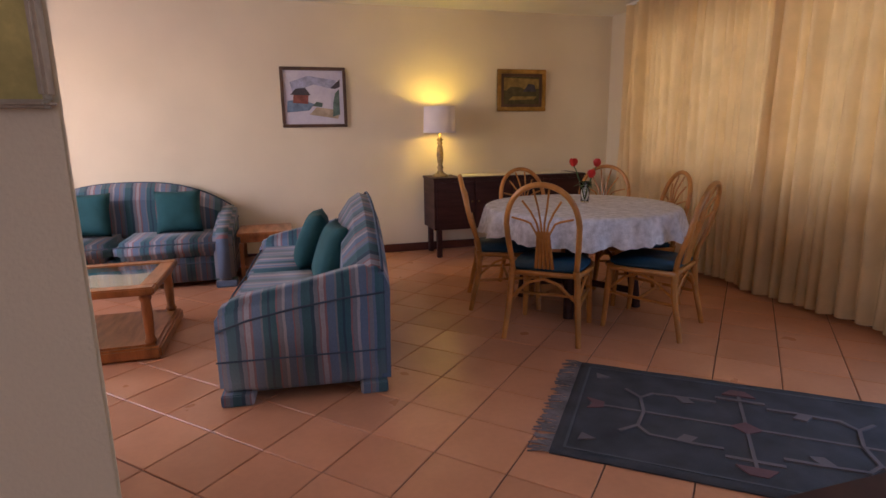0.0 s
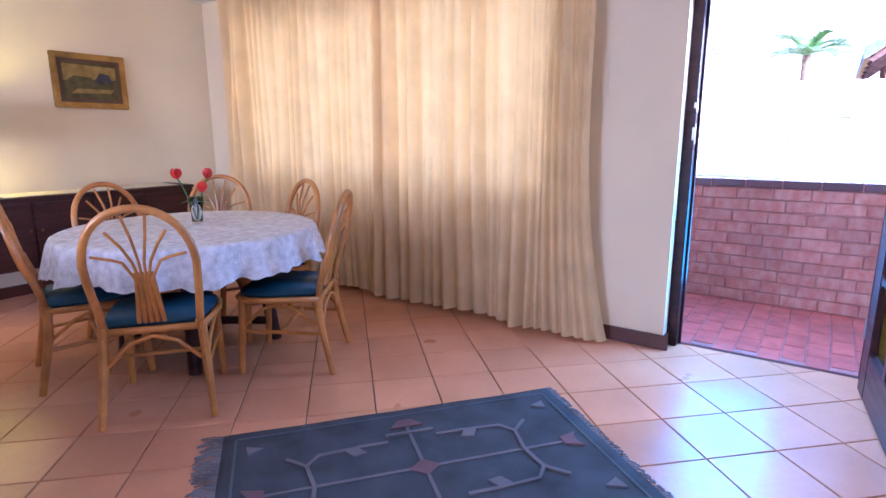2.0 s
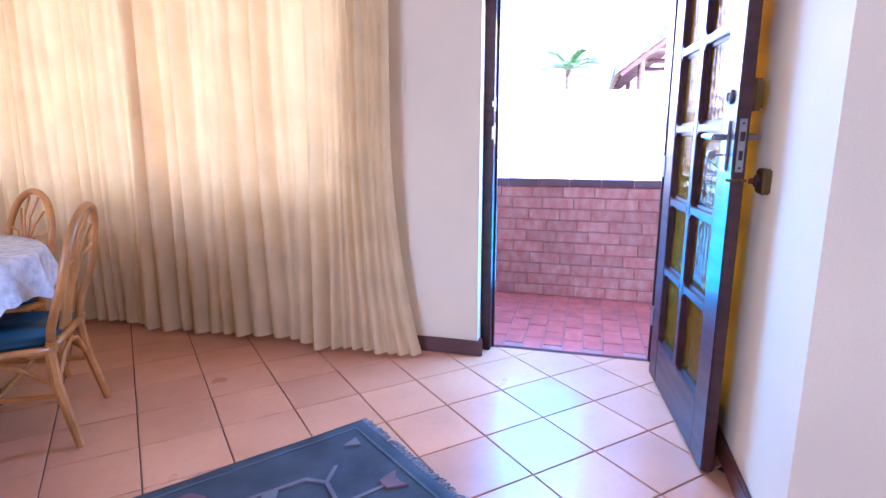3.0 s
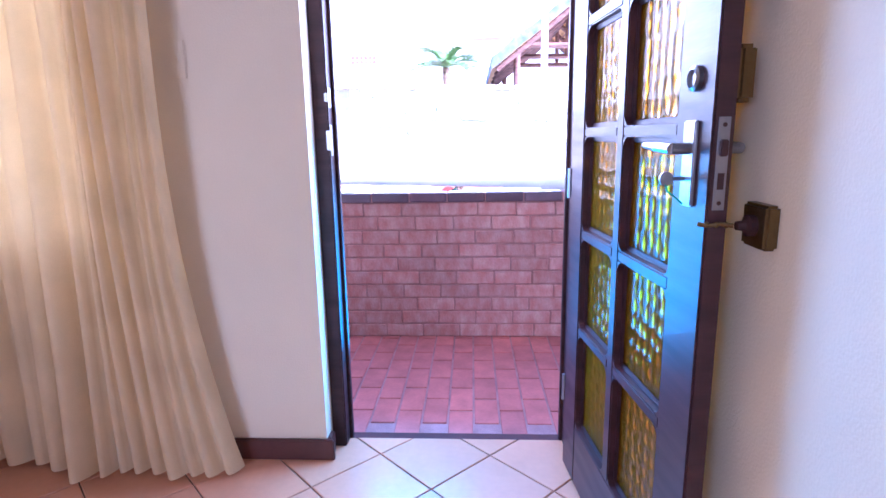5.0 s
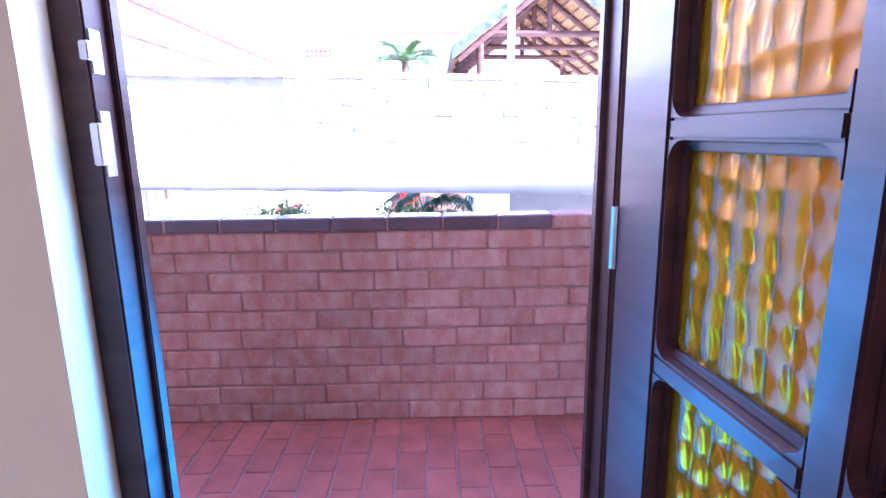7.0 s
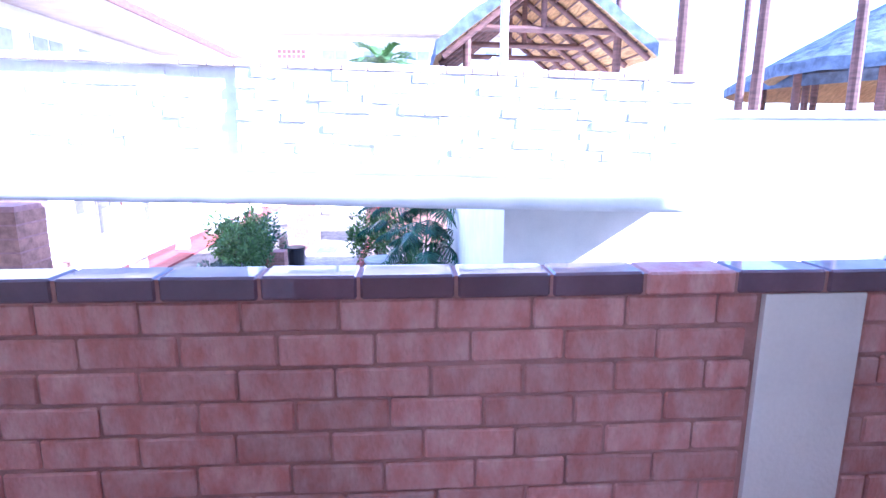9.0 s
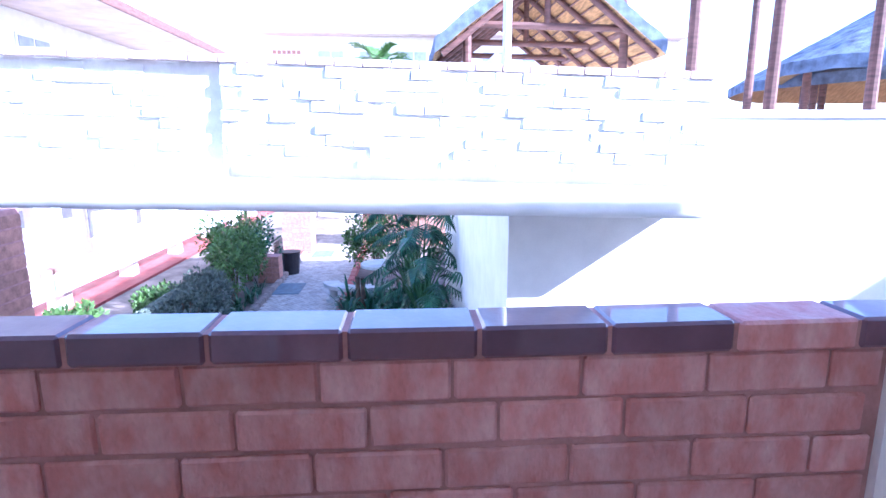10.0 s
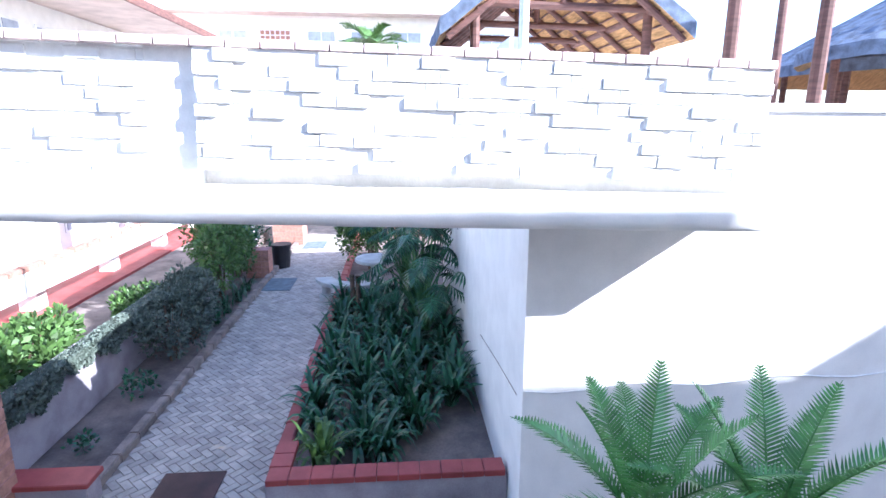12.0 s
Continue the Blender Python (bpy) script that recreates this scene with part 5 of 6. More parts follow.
for i, (x, y, s, mat) in enumerate([(13.2, 5.0, 0.75, LEAF3), (14.2, 5.0, 0.85, LEAF3)]):
    leafy("shrub", pose(x + 0.8, y - 0.38, GZ) @ Matrix.Scale(s * 1.5, 4), (0.8, 0.55, 0.95), 3800, 0.06, mat, "dense grey-green shrub beside the kerb", "shrub", 40 + i)
leafy("shrub", pose(17.2, 4.75, GZ), (1.25, 0.7, 2.0), 5200, 0.10, LEAF2, "tall light green shrub by the path", "shrub", 51)
leafy("shrub", pose(19.4, 5.0, GZ), (1.0, 0.8, 1.7), 2600, 0.10, LEAF, "dark green shrub by the path", "shrub", 52)
for i, (x, y) in enumerate([(15.7, 4.45), (16.4, 4.4), (17.2, 4.4), (18.0, 4.4)]):
    strap_plant("agapanthus", pose(x, y, GZ), 34, 0.7, 0.035, LEAF, "dark strap-leaved plant along the kerb", 70 + i, "strap-leaved plants along the kerb")
for i, (x, y, s) in enumerate([(12.3, 6.0, 1.0), (13.2, 6.2, 0.85), (11.4, 6.0, 1.0), (15.2, 5.6, 0.7)]):
    leafy("shrub", pose(x, y, GZ + 0.35) @ Matrix.Scale(s, 4), (0.8, 0.6, 0.85), 1700, 0.13, LEAF2, "sunlit broad-leaved shrub above the garden wall", "shrub", 80 + i)
leafy("weed", pose(12.6, 4.55, GZ), (0.22, 0.22, 0.4), 160, 0.08, LEAF, "small weed growing in the bare bed", "plant", 91, False)
leafy("weed", pose(11.2, 4.65, GZ), (0.16, 0.16, 0.22), 90, 0.07, LEAF, "small weed growing in the bare bed", "plant", 92, False)


def ivy():
    rng = random.Random(6)
    bm = bmesh.new()
    for i in range(13000):
        x = rng.uniform(10.5, 17.5)
        low = 0.30 + 0.07 * math.sin(3 * x) + 0.05 * math.sin(7.3 * x + 1) + 0.04 * math.sin(17 * x)
        over = rng.random() < 0.22
        z = -1.715 if over else -1.70 - low * rng.random() ** 1.2
        p = Vector((x, rng.uniform(5.09, 5.24) if over else 5.09 - rng.uniform(0.0, 0.05), z))
        l = rng.uniform(0.03, 0.06)
        o = Vector((rng.uniform(-1, 1), rng.uniform(-1.0, -0.2), rng.uniform(0, 0.6) if over else rng.uniform(-1, 0.6))).normalized()
        s = o.orthogonal().normalized() * l * 0.5
        bm.faces.new([bm.verts.new(p), bm.verts.new(p + o * l * 0.5 + s), bm.verts.new(p + o * l), bm.verts.new(p + o * l * 0.5 - s)])
    tagged(mesh_object("ivy", bm, LEAF3), "dark ivy creeping along the garden wall", "ivy", kind="stuff")


slab("garden_wall", [(9.0, 5.10, GZ, 22, 5.27, -1.72)], SHADEPLASTER, "low garden wall in weathered plaster coloured shade-grey", "wall", 0.01)
slab("garden_terrace", [(9.0, 5.27, GZ, 34, 7.3, -2.35)], GROUND, "sunlit planted strip behind the garden wall", "ground")
slab("low_wall", [(10.08, 3.99, GZ, 10.36, 5.09, -2.43)], SHADEPLASTER, "low plastered wall end coloured shade-grey beside the path", "wall", 0.01)
slab("low_wall_cap", [(10.05, 3.96, -2.43, 10.39, 5.09, -2.37)], REDPAINT, "red painted coping on the low wall", "wall", 0.008)
ivy()


def kerb(y, x0, x1, nm, mat, w, h, label):
    root = tagged(new(nm), label, "kerb", kind="structure")
    bm = bmesh.new()
    cube(bm, 0, -w / 2, 0, 0.48, w / 2, h, 0.015)
    me = bpy.data.meshes.new("kerb_stone")
    bm.to_mesh(me)
    bm.free()
    me.materials.append(mat)
    x = x0
    while x < x1:
        piece("kerb_stone", me, root, pose(x, y + 0.006 * math.sin(x * 9), GZ - 0.02, 0, 0, 0.5 * math.sin(5 * x)))
        x += 0.49


kerb(4.13, 10.45, 24, "kerb_left", KERB, 0.14, 0.13, "rough stone kerb along the bed")
kerb(2.12, 10.5, 24, "kerb_right", REDPAINT, 0.17, 0.16, "red painted kerb of the planted bed")


def planter_front():
    root = tagged(new("planter_wall"), "white planter wall coloured shade-grey, with red brick coping", "planter", kind="structure")
    bm = bmesh.new()
    cube(bm, 9.88, -0.47, GZ, 10.07, 2.10, -2.36, 0.006)
    cube(bm, 10.07, 1.88, GZ, 10.5, 2.09, -2.36, 0.006)
    cube(bm, 9.0, -0.64, GZ, 9.29, -0.45, -2.36, 0.006)
    # the shade on this white wall comes from the grey plaster colour
    part("wall_body", bm, SHADEPLASTER, root)
    bm = bmesh.new()
    cube(bm, 0, 0, 0, 0.24, 0.225, 0.07, 0.006)
    me = bpy.data.meshes.new("coping_brick")
    bm.to_mesh(me)
    bm.free()
    me.materials.append(REDPAINT)
    for i in range(11):
        piece("coping_brick", me, root, pose(9.85, -0.44 + i * 0.23, -2.36, 0, 0, 0.6 * math.sin(i * 2.1)))
    for i in range(2):
        piece("coping_brick", me, root, pose(10.10 + i * 0.245, 1.865, -2.36))


planter_front()


def bench():
    root = thing("garden_bench", pose(17.6, 1.72, GZ), "curved pale concrete garden bench", "bench")
    bm = bmesh.new()
    n, r0, r1 = 16, 0.55, 0.95
    out = [(r1 * math.cos(radians(100 + 110 * i / n)), r1 * math.sin(radians(100 + 110 * i / n))) for i in range(n + 1)]
    inn = [(r0 * math.cos(radians(100 + 110 * i / n)), r0 * math.sin(radians(100 + 110 * i / n))) for i in range(n + 1)]
    extrude(bm, out + inn[::-1], 0.38, 0.47, None, 0.01)
    part("seat", bm, CONCRETE, root)
    for d in (118, 190):
        bm = bmesh.new()
        lathe(bm, [(0.18, 0), (0.18, 0.08), (0.11, 0.14), (0.10, 0.28), (0.15, 0.38)], 14, pose(0.75 * math.cos(radians(d)), 0.75 * math.sin(radians(d)), 0))
        part("foot", bm, CONCRETE, root)
    root = thing("garden_table", pose(18.1, 1.25, GZ), "round pale concrete garden table", "table")
    bm = bmesh.new()
    lathe(bm, [(0.5, 0.68), (0.52, 0.70), (0.52, 0.75), (0.5, 0.77)], 28)
    part("tabletop", bm, CONCRETE, root)
    bm = bmesh.new()
    lathe(bm, [(0.25, 0), (0.25, 0.08), (0.13, 0.15), (0.12, 0.5), (0.2, 0.68)], 16)
    part("pedestal", bm, CONCRETE, root)


bench()


def bin_():
    root = thing("litter_bin", pose(20.3, 4.02, GZ) @ Matrix.Scale(0.76, 4), "black plastic litter bin beside the path", "bin")
    bm = bmesh.new()
    lathe(bm, [(0.28, 0), (0.30, 0.1), (0.36, 0.85), (0.33, 0.85), (0.27, 0.12)], 18)
    part("tub", bm, BINBLACK, root)
    bm = bmesh.new()
    lathe(bm, [(0.37, 0.83), (0.385, 0.85), (0.385, 0.90), (0.36, 0.90)], 18)
    part("rim", bm, BINBLACK, root)


bin_()
for i, (x, y) in enumerate([(18.5, 3.72), (23.2, 3.5), (10.35, 3.08)]):
    bm = bmesh.new()
    cube(bm, -0.55 if i < 2 else -0.3, -0.35, 0, 0.55 if i < 2 else 0.3, 0.35, 0.018, 0.004)
    ob = mesh_object("drain_cover" if i < 2 else "door_mat", bm, STEELBLUE if i < 2 else DARKWOOD)
    ob.matrix_world = pose(x, y, GZ)
    tagged(ob, "flat grey metal drain cover in the path" if i < 2 else "dark brown mat lying on the path", "cover" if i < 2 else "mat")
for x, y in ((14.3, 1.62), (14.2, 1.5)):
    bm = bmesh.new()
    tube(bm, [(0, 0, 0), (0.01, 0.02, 1.0)], [0.055, 0.05], 9)
    ob = mesh_object("wooden_post", bm, BARK)
    ob.matrix_world = pose(x + 1.4, y, GZ)
    tagged(ob, "short weathered wooden post in the bed", "post")
bm = bmesh.new()
pts = [(9.374, -0.50 - 0.3 * i, -1.13 - 0.03 * math.sin(i * 1.3) + 0.006 * i) for i in range(30)]
tube(bm, pts, 0.008, 5)
tagged(mesh_object("wall_cable", bm, WHITEPOLE), "thin pale cable fixed along the white wall", "cable")
bm = bmesh.new()
tube(bm, [(9.6, -0.474, -1.28), (10.6, -0.474, -1.40), (12.0, -0.474, -1.6)], 0.005, 5)
tagged(mesh_object("wall_cable", bm, KERB), "thin grey cable running along the white wall", "cable")


# ---- buildings round the courtyard ----
def left_building():
    root = thing("apartment_building", pose(11.5, 7.4, GZ), "white plastered two-storey block with verandah piers", "building")
    bm = bmesh.new()
    cube(bm, 0, 2.0, 0, 23, 2.3, 6.85)
    part("wall", bm, WHITE, root)
    bm = bmesh.new()
    cube(bm, 0, 0.4, 2.95, 23, 2.0, 3.25)
    part("balcony_slab", bm, WHITE, root)
    bm = bmesh.new()
    cube(bm, 0, 0.35, 3.25, 23, 0.5, 4.25)
    part("balcony_wall", bm, WHITE, root)
    bm = bmesh.new()
    cube(bm, 0, 0.0, 0.28, 23, 2.0, 0.36)
    part("verandah_floor", bm, REDPAINT, root, "red painted verandah floor")
    bm = bmesh.new()
    cube(bm, 0, 0.05, 0.9, 23, 0.22, 1.35)
    part("parapet_wall", bm, WHITE, root)
    bm = bmesh.new()
    cube(bm, 0, 0.03, 1.35, 0.46, 0.24, 1.45, 0.01)
    first_cap = part("capping_brick", bm, ROSEBRICK, root)
    for i in range(1, 46):
        piece("capping_brick", first_cap.data, root, pose(i * 0.5, 0, 0))
    for i in range(8):
        bm = bmesh.new()
        cube(bm, 1.2 + i * 3.0, 0.45, 0.36, 1.55 + i * 3.0, 0.8, 2.95, 0.01)
        part("pier", bm, WHITE, root)
    for i in range(12):
        for z0, z1, nm in ((1.2, 2.4, "window"), (4.95, 6.35, "window")):
            bm = bmesh.new()
            cube(bm, 0.7 + i * 1.85, 1.96, z0, 1.95 + i * 1.85, 1.998, z1, 0.004)
            w = part(nm, bm, WHITEPOLE, root)
            for q in range(2):
                bm = bmesh.new()
                cube(bm, 0.76 + i * 1.85 + q * 0.6, 1.94, z0 + 0.06, 1.29 + i * 1.85 + q * 0.6, 1.957, z1 - 0.06)
                part("pane", bm, WINSKY, w)
        if i % 3 == 1:
            bm = bmesh.new()
            cube(bm, 2.05 + i * 1.85, 1.96, 0.36, 2.5 + i * 1.85, 1.999, 2.4, 0.004)
            part("door", bm, ROSEBRICK, root, "brown entrance door")
    bm = bmesh.new()
    extrude(bm, [(-0.3, 7.05), (-0.3, 6.9), (2.6, 6.85), (7.5, 9.4), (7.5, 9.6)], 0, 23, Matrix(((0, 0, 1, 0), (1, 0, 0, 0), (0, 1, 0, 0), (0, 0, 0, 1))))
    part("roof", bm, ROOFTILE, root, "pale tiled roof with deep eaves")
    bm = bmesh.new()
    cube(bm, -0.05, -0.36, 6.86, 23, -0.30, 7.08, 0.01)
    part("gutter", bm, POLE, root, "dark gutter along the eaves")


def far_building():
    root = thing("apartment_building", pose(33.5, -14, GZ), "far white apartment block across the courtyard", "building")
    bm = bmesh.new()
    cube(bm, 0, 0, 0, 0.3, 30, 9.2)
    part("wall", bm, WHITE, root)
    for i in range(14):
        for z0 in (4.6, 7.2):
            bm = bmesh.new()
            cube(bm, -0.04, 0.8 + i * 2.1, z0, -0.002, 2.2 + i * 2.1, z0 + 1.25, 0.004)
            w = part("window", bm, WHITEPOLE, root)
            for q in range(2):
                bm = bmesh.new()
                cube(bm, -0.055, 0.87 + i * 2.1 + q * 0.66, z0 + 0.07, -0.041, 1.47 + i * 2.1 + q * 0.66, z0 + 1.18)
                part("pane", bm, WINSKY, w)
    bm = bmesh.new()
    cube(bm, -0.06, 19.74, 7.19, -0.042, 21.24, 8.45)
    screen = part("breeze_block_screen", bm, WHITEPOLE, root, "pierced brick screen")
    bm = bmesh.new()
    cube(bm, -0.10, 0, 0, -0.061, 0.18, 0.18)
    block = bpy.data.meshes.new("block")
    bm.to_mesh(block)
    bm.free()
    block.materials.append(ROSEBRICK)
    for i in range(6):
        for j in range(5):
            piece("block", block, screen, pose(0, 19.8 + i * 0.24, 7.25 + j * 0.24))
    bm = bmesh.new()
    extrude(bm, [(-1.0, 9.1), (-1.0, 9.3), (5.0, 12.2), (5.0, 9.1)], 0, 30, Matrix(((1, 0, 0, 0), (0, 0, 1, 0), (0, 1, 0, 0), (0, 0, 0, 1))))
    part("roof", bm, ROOFTILE, root)


left_building()
far_building()


def brick_pier(x, y, w, d, h, label):
    root = thing("brick_pier", pose(x, y, GZ), label, "pier")
    me = bpy.data.meshes.new("pier_brick")
    bm = bmesh.new()
    cube(bm, -w / 2 + 0.01, -d / 2 + 0.01, 0, w / 2 - 0.01, d / 2 - 0.01, h)
    part("core", bm, MORTAR, root)
    n = int(h / 0.15)
    bm = bmesh.new()
    for i in range(n):
        for j in range(3):
            o = (i % 2) * 0.5 * w / 3
            y0 = -d / 2 + j * d / 3 + 0.006
            cube(bm, -w / 2, y0, i * 0.15 + 0.01, w / 2, y0 + d / 3 - 0.012, i * 0.15 + 0.14)
    part("bricks", bm, ROSEBRICK, root)


brick_pier(19.4, 4.42, 0.45, 0.6, 0.75, "low red brick pier beside the litter bin")
brick_pier(23.7, 4.4, 0.9, 1.0, 1.9, "red brick garden pier beside the path")
brick_pier(9.9, 5.15, 0.5, 0.9, 3.2, "tall brick pier below the opposite slab")
slab("brick_wall_far", [(24.5, -2, GZ, 24.8, 2.2, 0.6)], ROSEBRICK, "shaded red brick wall behind the shrubs", "wall")
root = thing("fire_hose_reel", pose(24.45, 1.45, GZ + 1.55), "round red fire hose reel on the brick wall", "hose reel")
bm = bmesh.new()
lathe(bm, [(0.34, 0), (0.36, 0.05), (0.36, 0.16), (0.34, 0.2)], 24, pose(0, 0, 0, 0, -90))
part("drum", bm, FIRERED, root)
bm = bmesh.new()
lathe(bm, [(0.1, 0.2), (0.1, 0.23), (0.04, 0.24)], 16, pose(0, 0, 0, 0, -90))
part("hub", bm, STEEL, root)


# ---- thatched shelters on the terrace ----
def thatch_shelter():
    """A gabled thatched roof on gum poles, its near gable open."""
    root = thing("thatched_shelter", pose(12.0, -1.45, 0.9), "thatched shelter on brown gum poles", "shelter")
    half, L, ze, zr = 1.34, 4.2, 1.62, 2.66
    for s in (-1, 1):
        bm = bmesh.new()
        nx, ny = 14, 16
        for thick, up in ((0.0, 0), (0.20, 1)):
            g = []
            for i in range(nx + 1):
                t = i / nx
                row = []
                for j in range(ny + 1):
                    x = -0.35 + (L + 0.5) * j / ny
                    jag = 0.04 * noise.noise((x * 4, t * 9, s)) + (0.05 * noise.noise((x * 9, s, 1)) if i == 0 else 0)
                    y = s * (half + 0.25 - (half + 0.25) * t)
                    z = ze - 0.16 + (zr - ze + 0.18) * t + thick + jag * (1 if up else 0.3)
                    row.append(bm.verts.new((x + (0.06 * noise.noise((t * 14, s, 2)) if j == 0 else 0), y, z)))
                g.append(row)
            for a, b in zip(g, g[1:]):
                for j in range(ny):
                    f = bm.faces.new((a[j], a[j + 1], b[j + 1], b[j]))
                    f.material_index = 0 if up else 1
            if up:
                for k3, (p, q) in enumerate(((low[0], g[0]),)):
                    for j in range(ny):
                        bm.faces.new((p[j], p[j + 1], q[j + 1], q[j]))
                for i in range(nx):
                    bm.faces.new((low[i][0], low[i + 1][0], g[i + 1][0], g[i][0]))
            low = g
        part("thatch", bm, [THATCH, STRAW], root, "grey thatch coloured shade-blue, with straw underside")
        for j in range(6):
            bm = bmesh.new()
            x = -0.25 + j * 0.85
            tube(bm, [(x, s * (half + 0.15), ze - 0.16), (x, 0, zr - 0.04)], 0.045, 8)
            part("rafter", bm, POLE, root)
        for j in range(9):
            bm = bmesh.new()
            t = 0.06 + j * 0.105
            tube(bm, [(-0.3, s * (half + 0.2) * (1 - t), ze - 0.135 + (zr - ze + 0.1) * t), (L, s * (half + 0.2) * (1 - t), ze - 0.135 + (zr - ze + 0.1) * t)], 0.015, 5)
            part("batten", bm, POLE, root)
        for x in (0.0, L - 0.3):
            bm = bmesh.new()
            tube(bm, [(x, s * 1.12, 0), (x + 0.02, s * 1.12, ze + 0.28)], [0.07, 0.06], 10)
            part("post", bm, POLE, root)
        bm = bmesh.new()
        tube(bm, [(-0.2, s * 1.12, ze + 0.22), (L, s * 1.12, ze + 0.22)], 0.055, 8)
        part("wall_plate_pole", bm, POLE, root)
    for x in (0.0, 1.4, 2.8):
        bm = bmesh.new()
        tube(bm, [(x, -1.35, ze + 0.24), (x, 1.2, ze + 0.28)], 0.05, 8)
        part("tie_beam", bm, POLE, root)
        bm = bmesh.new()
        tube(bm, [(x, 0, ze + 0.26), (x, 0, zr)], 0.045, 8)
        part("king_post", bm, POLE, root)


def round_shelter(m, R, z_eave, z_top, label, posts, seed):
    """A pyramid of thatch on a ring of poles."""
    root = thing("thatched_shelter", m, label, "shelter")
    bm = bmesh.new()
    n, k3 = 48, 10
    under = []
    for thick, idx in ((0, 1), (0.22, 0)):
        g = []
        for i in range(k3 + 1):
            t = i / k3
            r = R * (1 - t) + 0.05
            g.append([bm.verts.new((r * math.cos(2 * math.pi * j / n) * (1 + 0.02 * noise.noise((j * 0.7, t * 5, seed))), r * math.sin(2 * math.pi * j / n), z_eave + (z_top - z_eave) * t + thick + 0.05 * noise.noise((j * 0.5, t * 8, seed)))) for j in range(n)])
        for a, b in zip(g, g[1:]):
            for j in range(n):
                f = bm.faces.new((a[j], a[(j + 1) % n], b[(j + 1) % n], b[j]))
                f.material_index = idx
        under.append(g[0])
    for j in range(n):
        bm.faces.new((under[0][j], under[0][(j + 1) % n], under[1][(j + 1) % n], under[1][j]))
    part("thatch", bm, [THATCH, STRAW], root, "grey thatch coloured shade-blue, with straw underside")
    for i in range(posts):
        a = 2 * math.pi * (i + 0.3) / posts
        bm = bmesh.new()
        tube(bm, [(0.78 * R * math.cos(a), 0.78 * R * math.sin(a), 0), (0.78 * R * math.cos(a), 0.78 * R * math.sin(a), z_eave + 0.25 * (z_top - z_eave))], 0.07, 8)
        part("post", bm, POLE, root)


def pole_frame():
    root = thing("pole_shelter", pose(10.5, -2.81, 0.9), "open frame of dark gum poles on the terrace", "shelter")
    for i, (x, y, lean) in enumerate([(0, 0, 0.0), (0.0, -1.0, -0.02), (0.3, -2.55, 0.06), (3.0, -0.3, 0.0), (3.0, -2.6, 0)]):
        bm = bmesh.new()
        tube(bm, [(x, y, 0), (x, y + lean * 0.5, 1.5), (x, y + lean, 2.95)], [0.075, 0.07, 0.062], 10)
        part("post", bm, POLE, root)
    for a, b in (((0, 0.1, 2.72), (0.3, -2.9, 2.78)), ((3.0, 0.1, 2.72), (3.0, -2.9, 2.76))):
        bm = bmesh.new()
        tube(bm, [a, b], 0.06, 10)
        part("beam", bm, POLE, root)


thatch_shelter()
round_shelter(pose(16.0, -11.1, 0.9), 3.9, 1.38, 3.6, "round thatched shelter with low eaves beyond the terrace", 8, 3)
round_shelter(pose(13.6, -8.2, 0.9), 1.9, 1.45, 2.35, "smaller round thatched shelter on brown poles", 6, 9)
slab("terrace_parapet", [(18.3, -14, 0.9, 18.5, -0.65, 1.75)], ROSEBRICK, "brick wall at the back of the terrace", "wall")
pole_frame()
bm = bmesh.new()
tube(bm, [(0, 0, 0), (0, 0, 4.2)], 0.05, 12)
ob = mesh_object("lamp_pole", bm, WHITEPOLE)
ob.matrix_world = pose(10.6, -0.64, 0.9)
tagged(ob, "slim white painted steel pole", "pole")


def palm(m, seed, label):
    root = thing("palm_tree", m, label, "palm")
    bm = bmesh.new()
    tube(bm, [(0, 0, 0), (0.15, 0.05, 4), (0.1, 0.1, 8.3)], [0.25, 0.18, 0.15], 10)
    part("trunk", bm, BARK, root)
    rng = random.Random(seed)
    for i in range(20):
        bm = bmesh.new()
        frond(bm, Vector((0.1, 0.1, 8.3)), 2.4 * i, rng.uniform(1.6, 2.1), rng.uniform(0.2, 1.2), 0.45, 0.5, 30, i)
        part("frond", bm, LEAF2, root)


palm(pose(31.0, 1.7, GZ - 1.9) @ Matrix.Scale(1.12, 4), 4, "distant palm tree rising behind the roofs")

# ---- pieces: floor tiles, pavers, bricks ----
S, J = 0.305, 0.005


def clip(poly, x1):
    out = []
    for a, b in zip(poly, poly[1:] + poly[:1]):
        if a[0] <= x1:
            out.append(a)
        if (a[0] <= x1) != (b[0] <= x1):
            t = (x1 - a[0]) / (b[0] - a[0])
            out.append((x1, a[1] + t * (b[1] - a[1])))
    return out


def tile_mesh(poly):
    bm = bmesh.new()
    extrude(bm, poly, -0.008, 0.0)
    top = [e for e in bm.edges if all(v.co.z > -0.001 for v in e.verts)]
    bmesh.ops.bevel(bm, geom=top, offset=0.0025, segments=1, affect="EDGES")
    me = bpy.data.meshes.new("floor_tile")
    bm.to_mesh(me)
    bm.free()
    me.materials.append(TILE)
    return me


h = (S - J) / 2 * math.sqrt(2)
diamond = [(h, 0), (0, h), (-h, 0), (0, -h)]
whole = tile_mesh(diamond)
rest = bmesh.new()
rr = random.Random(77)
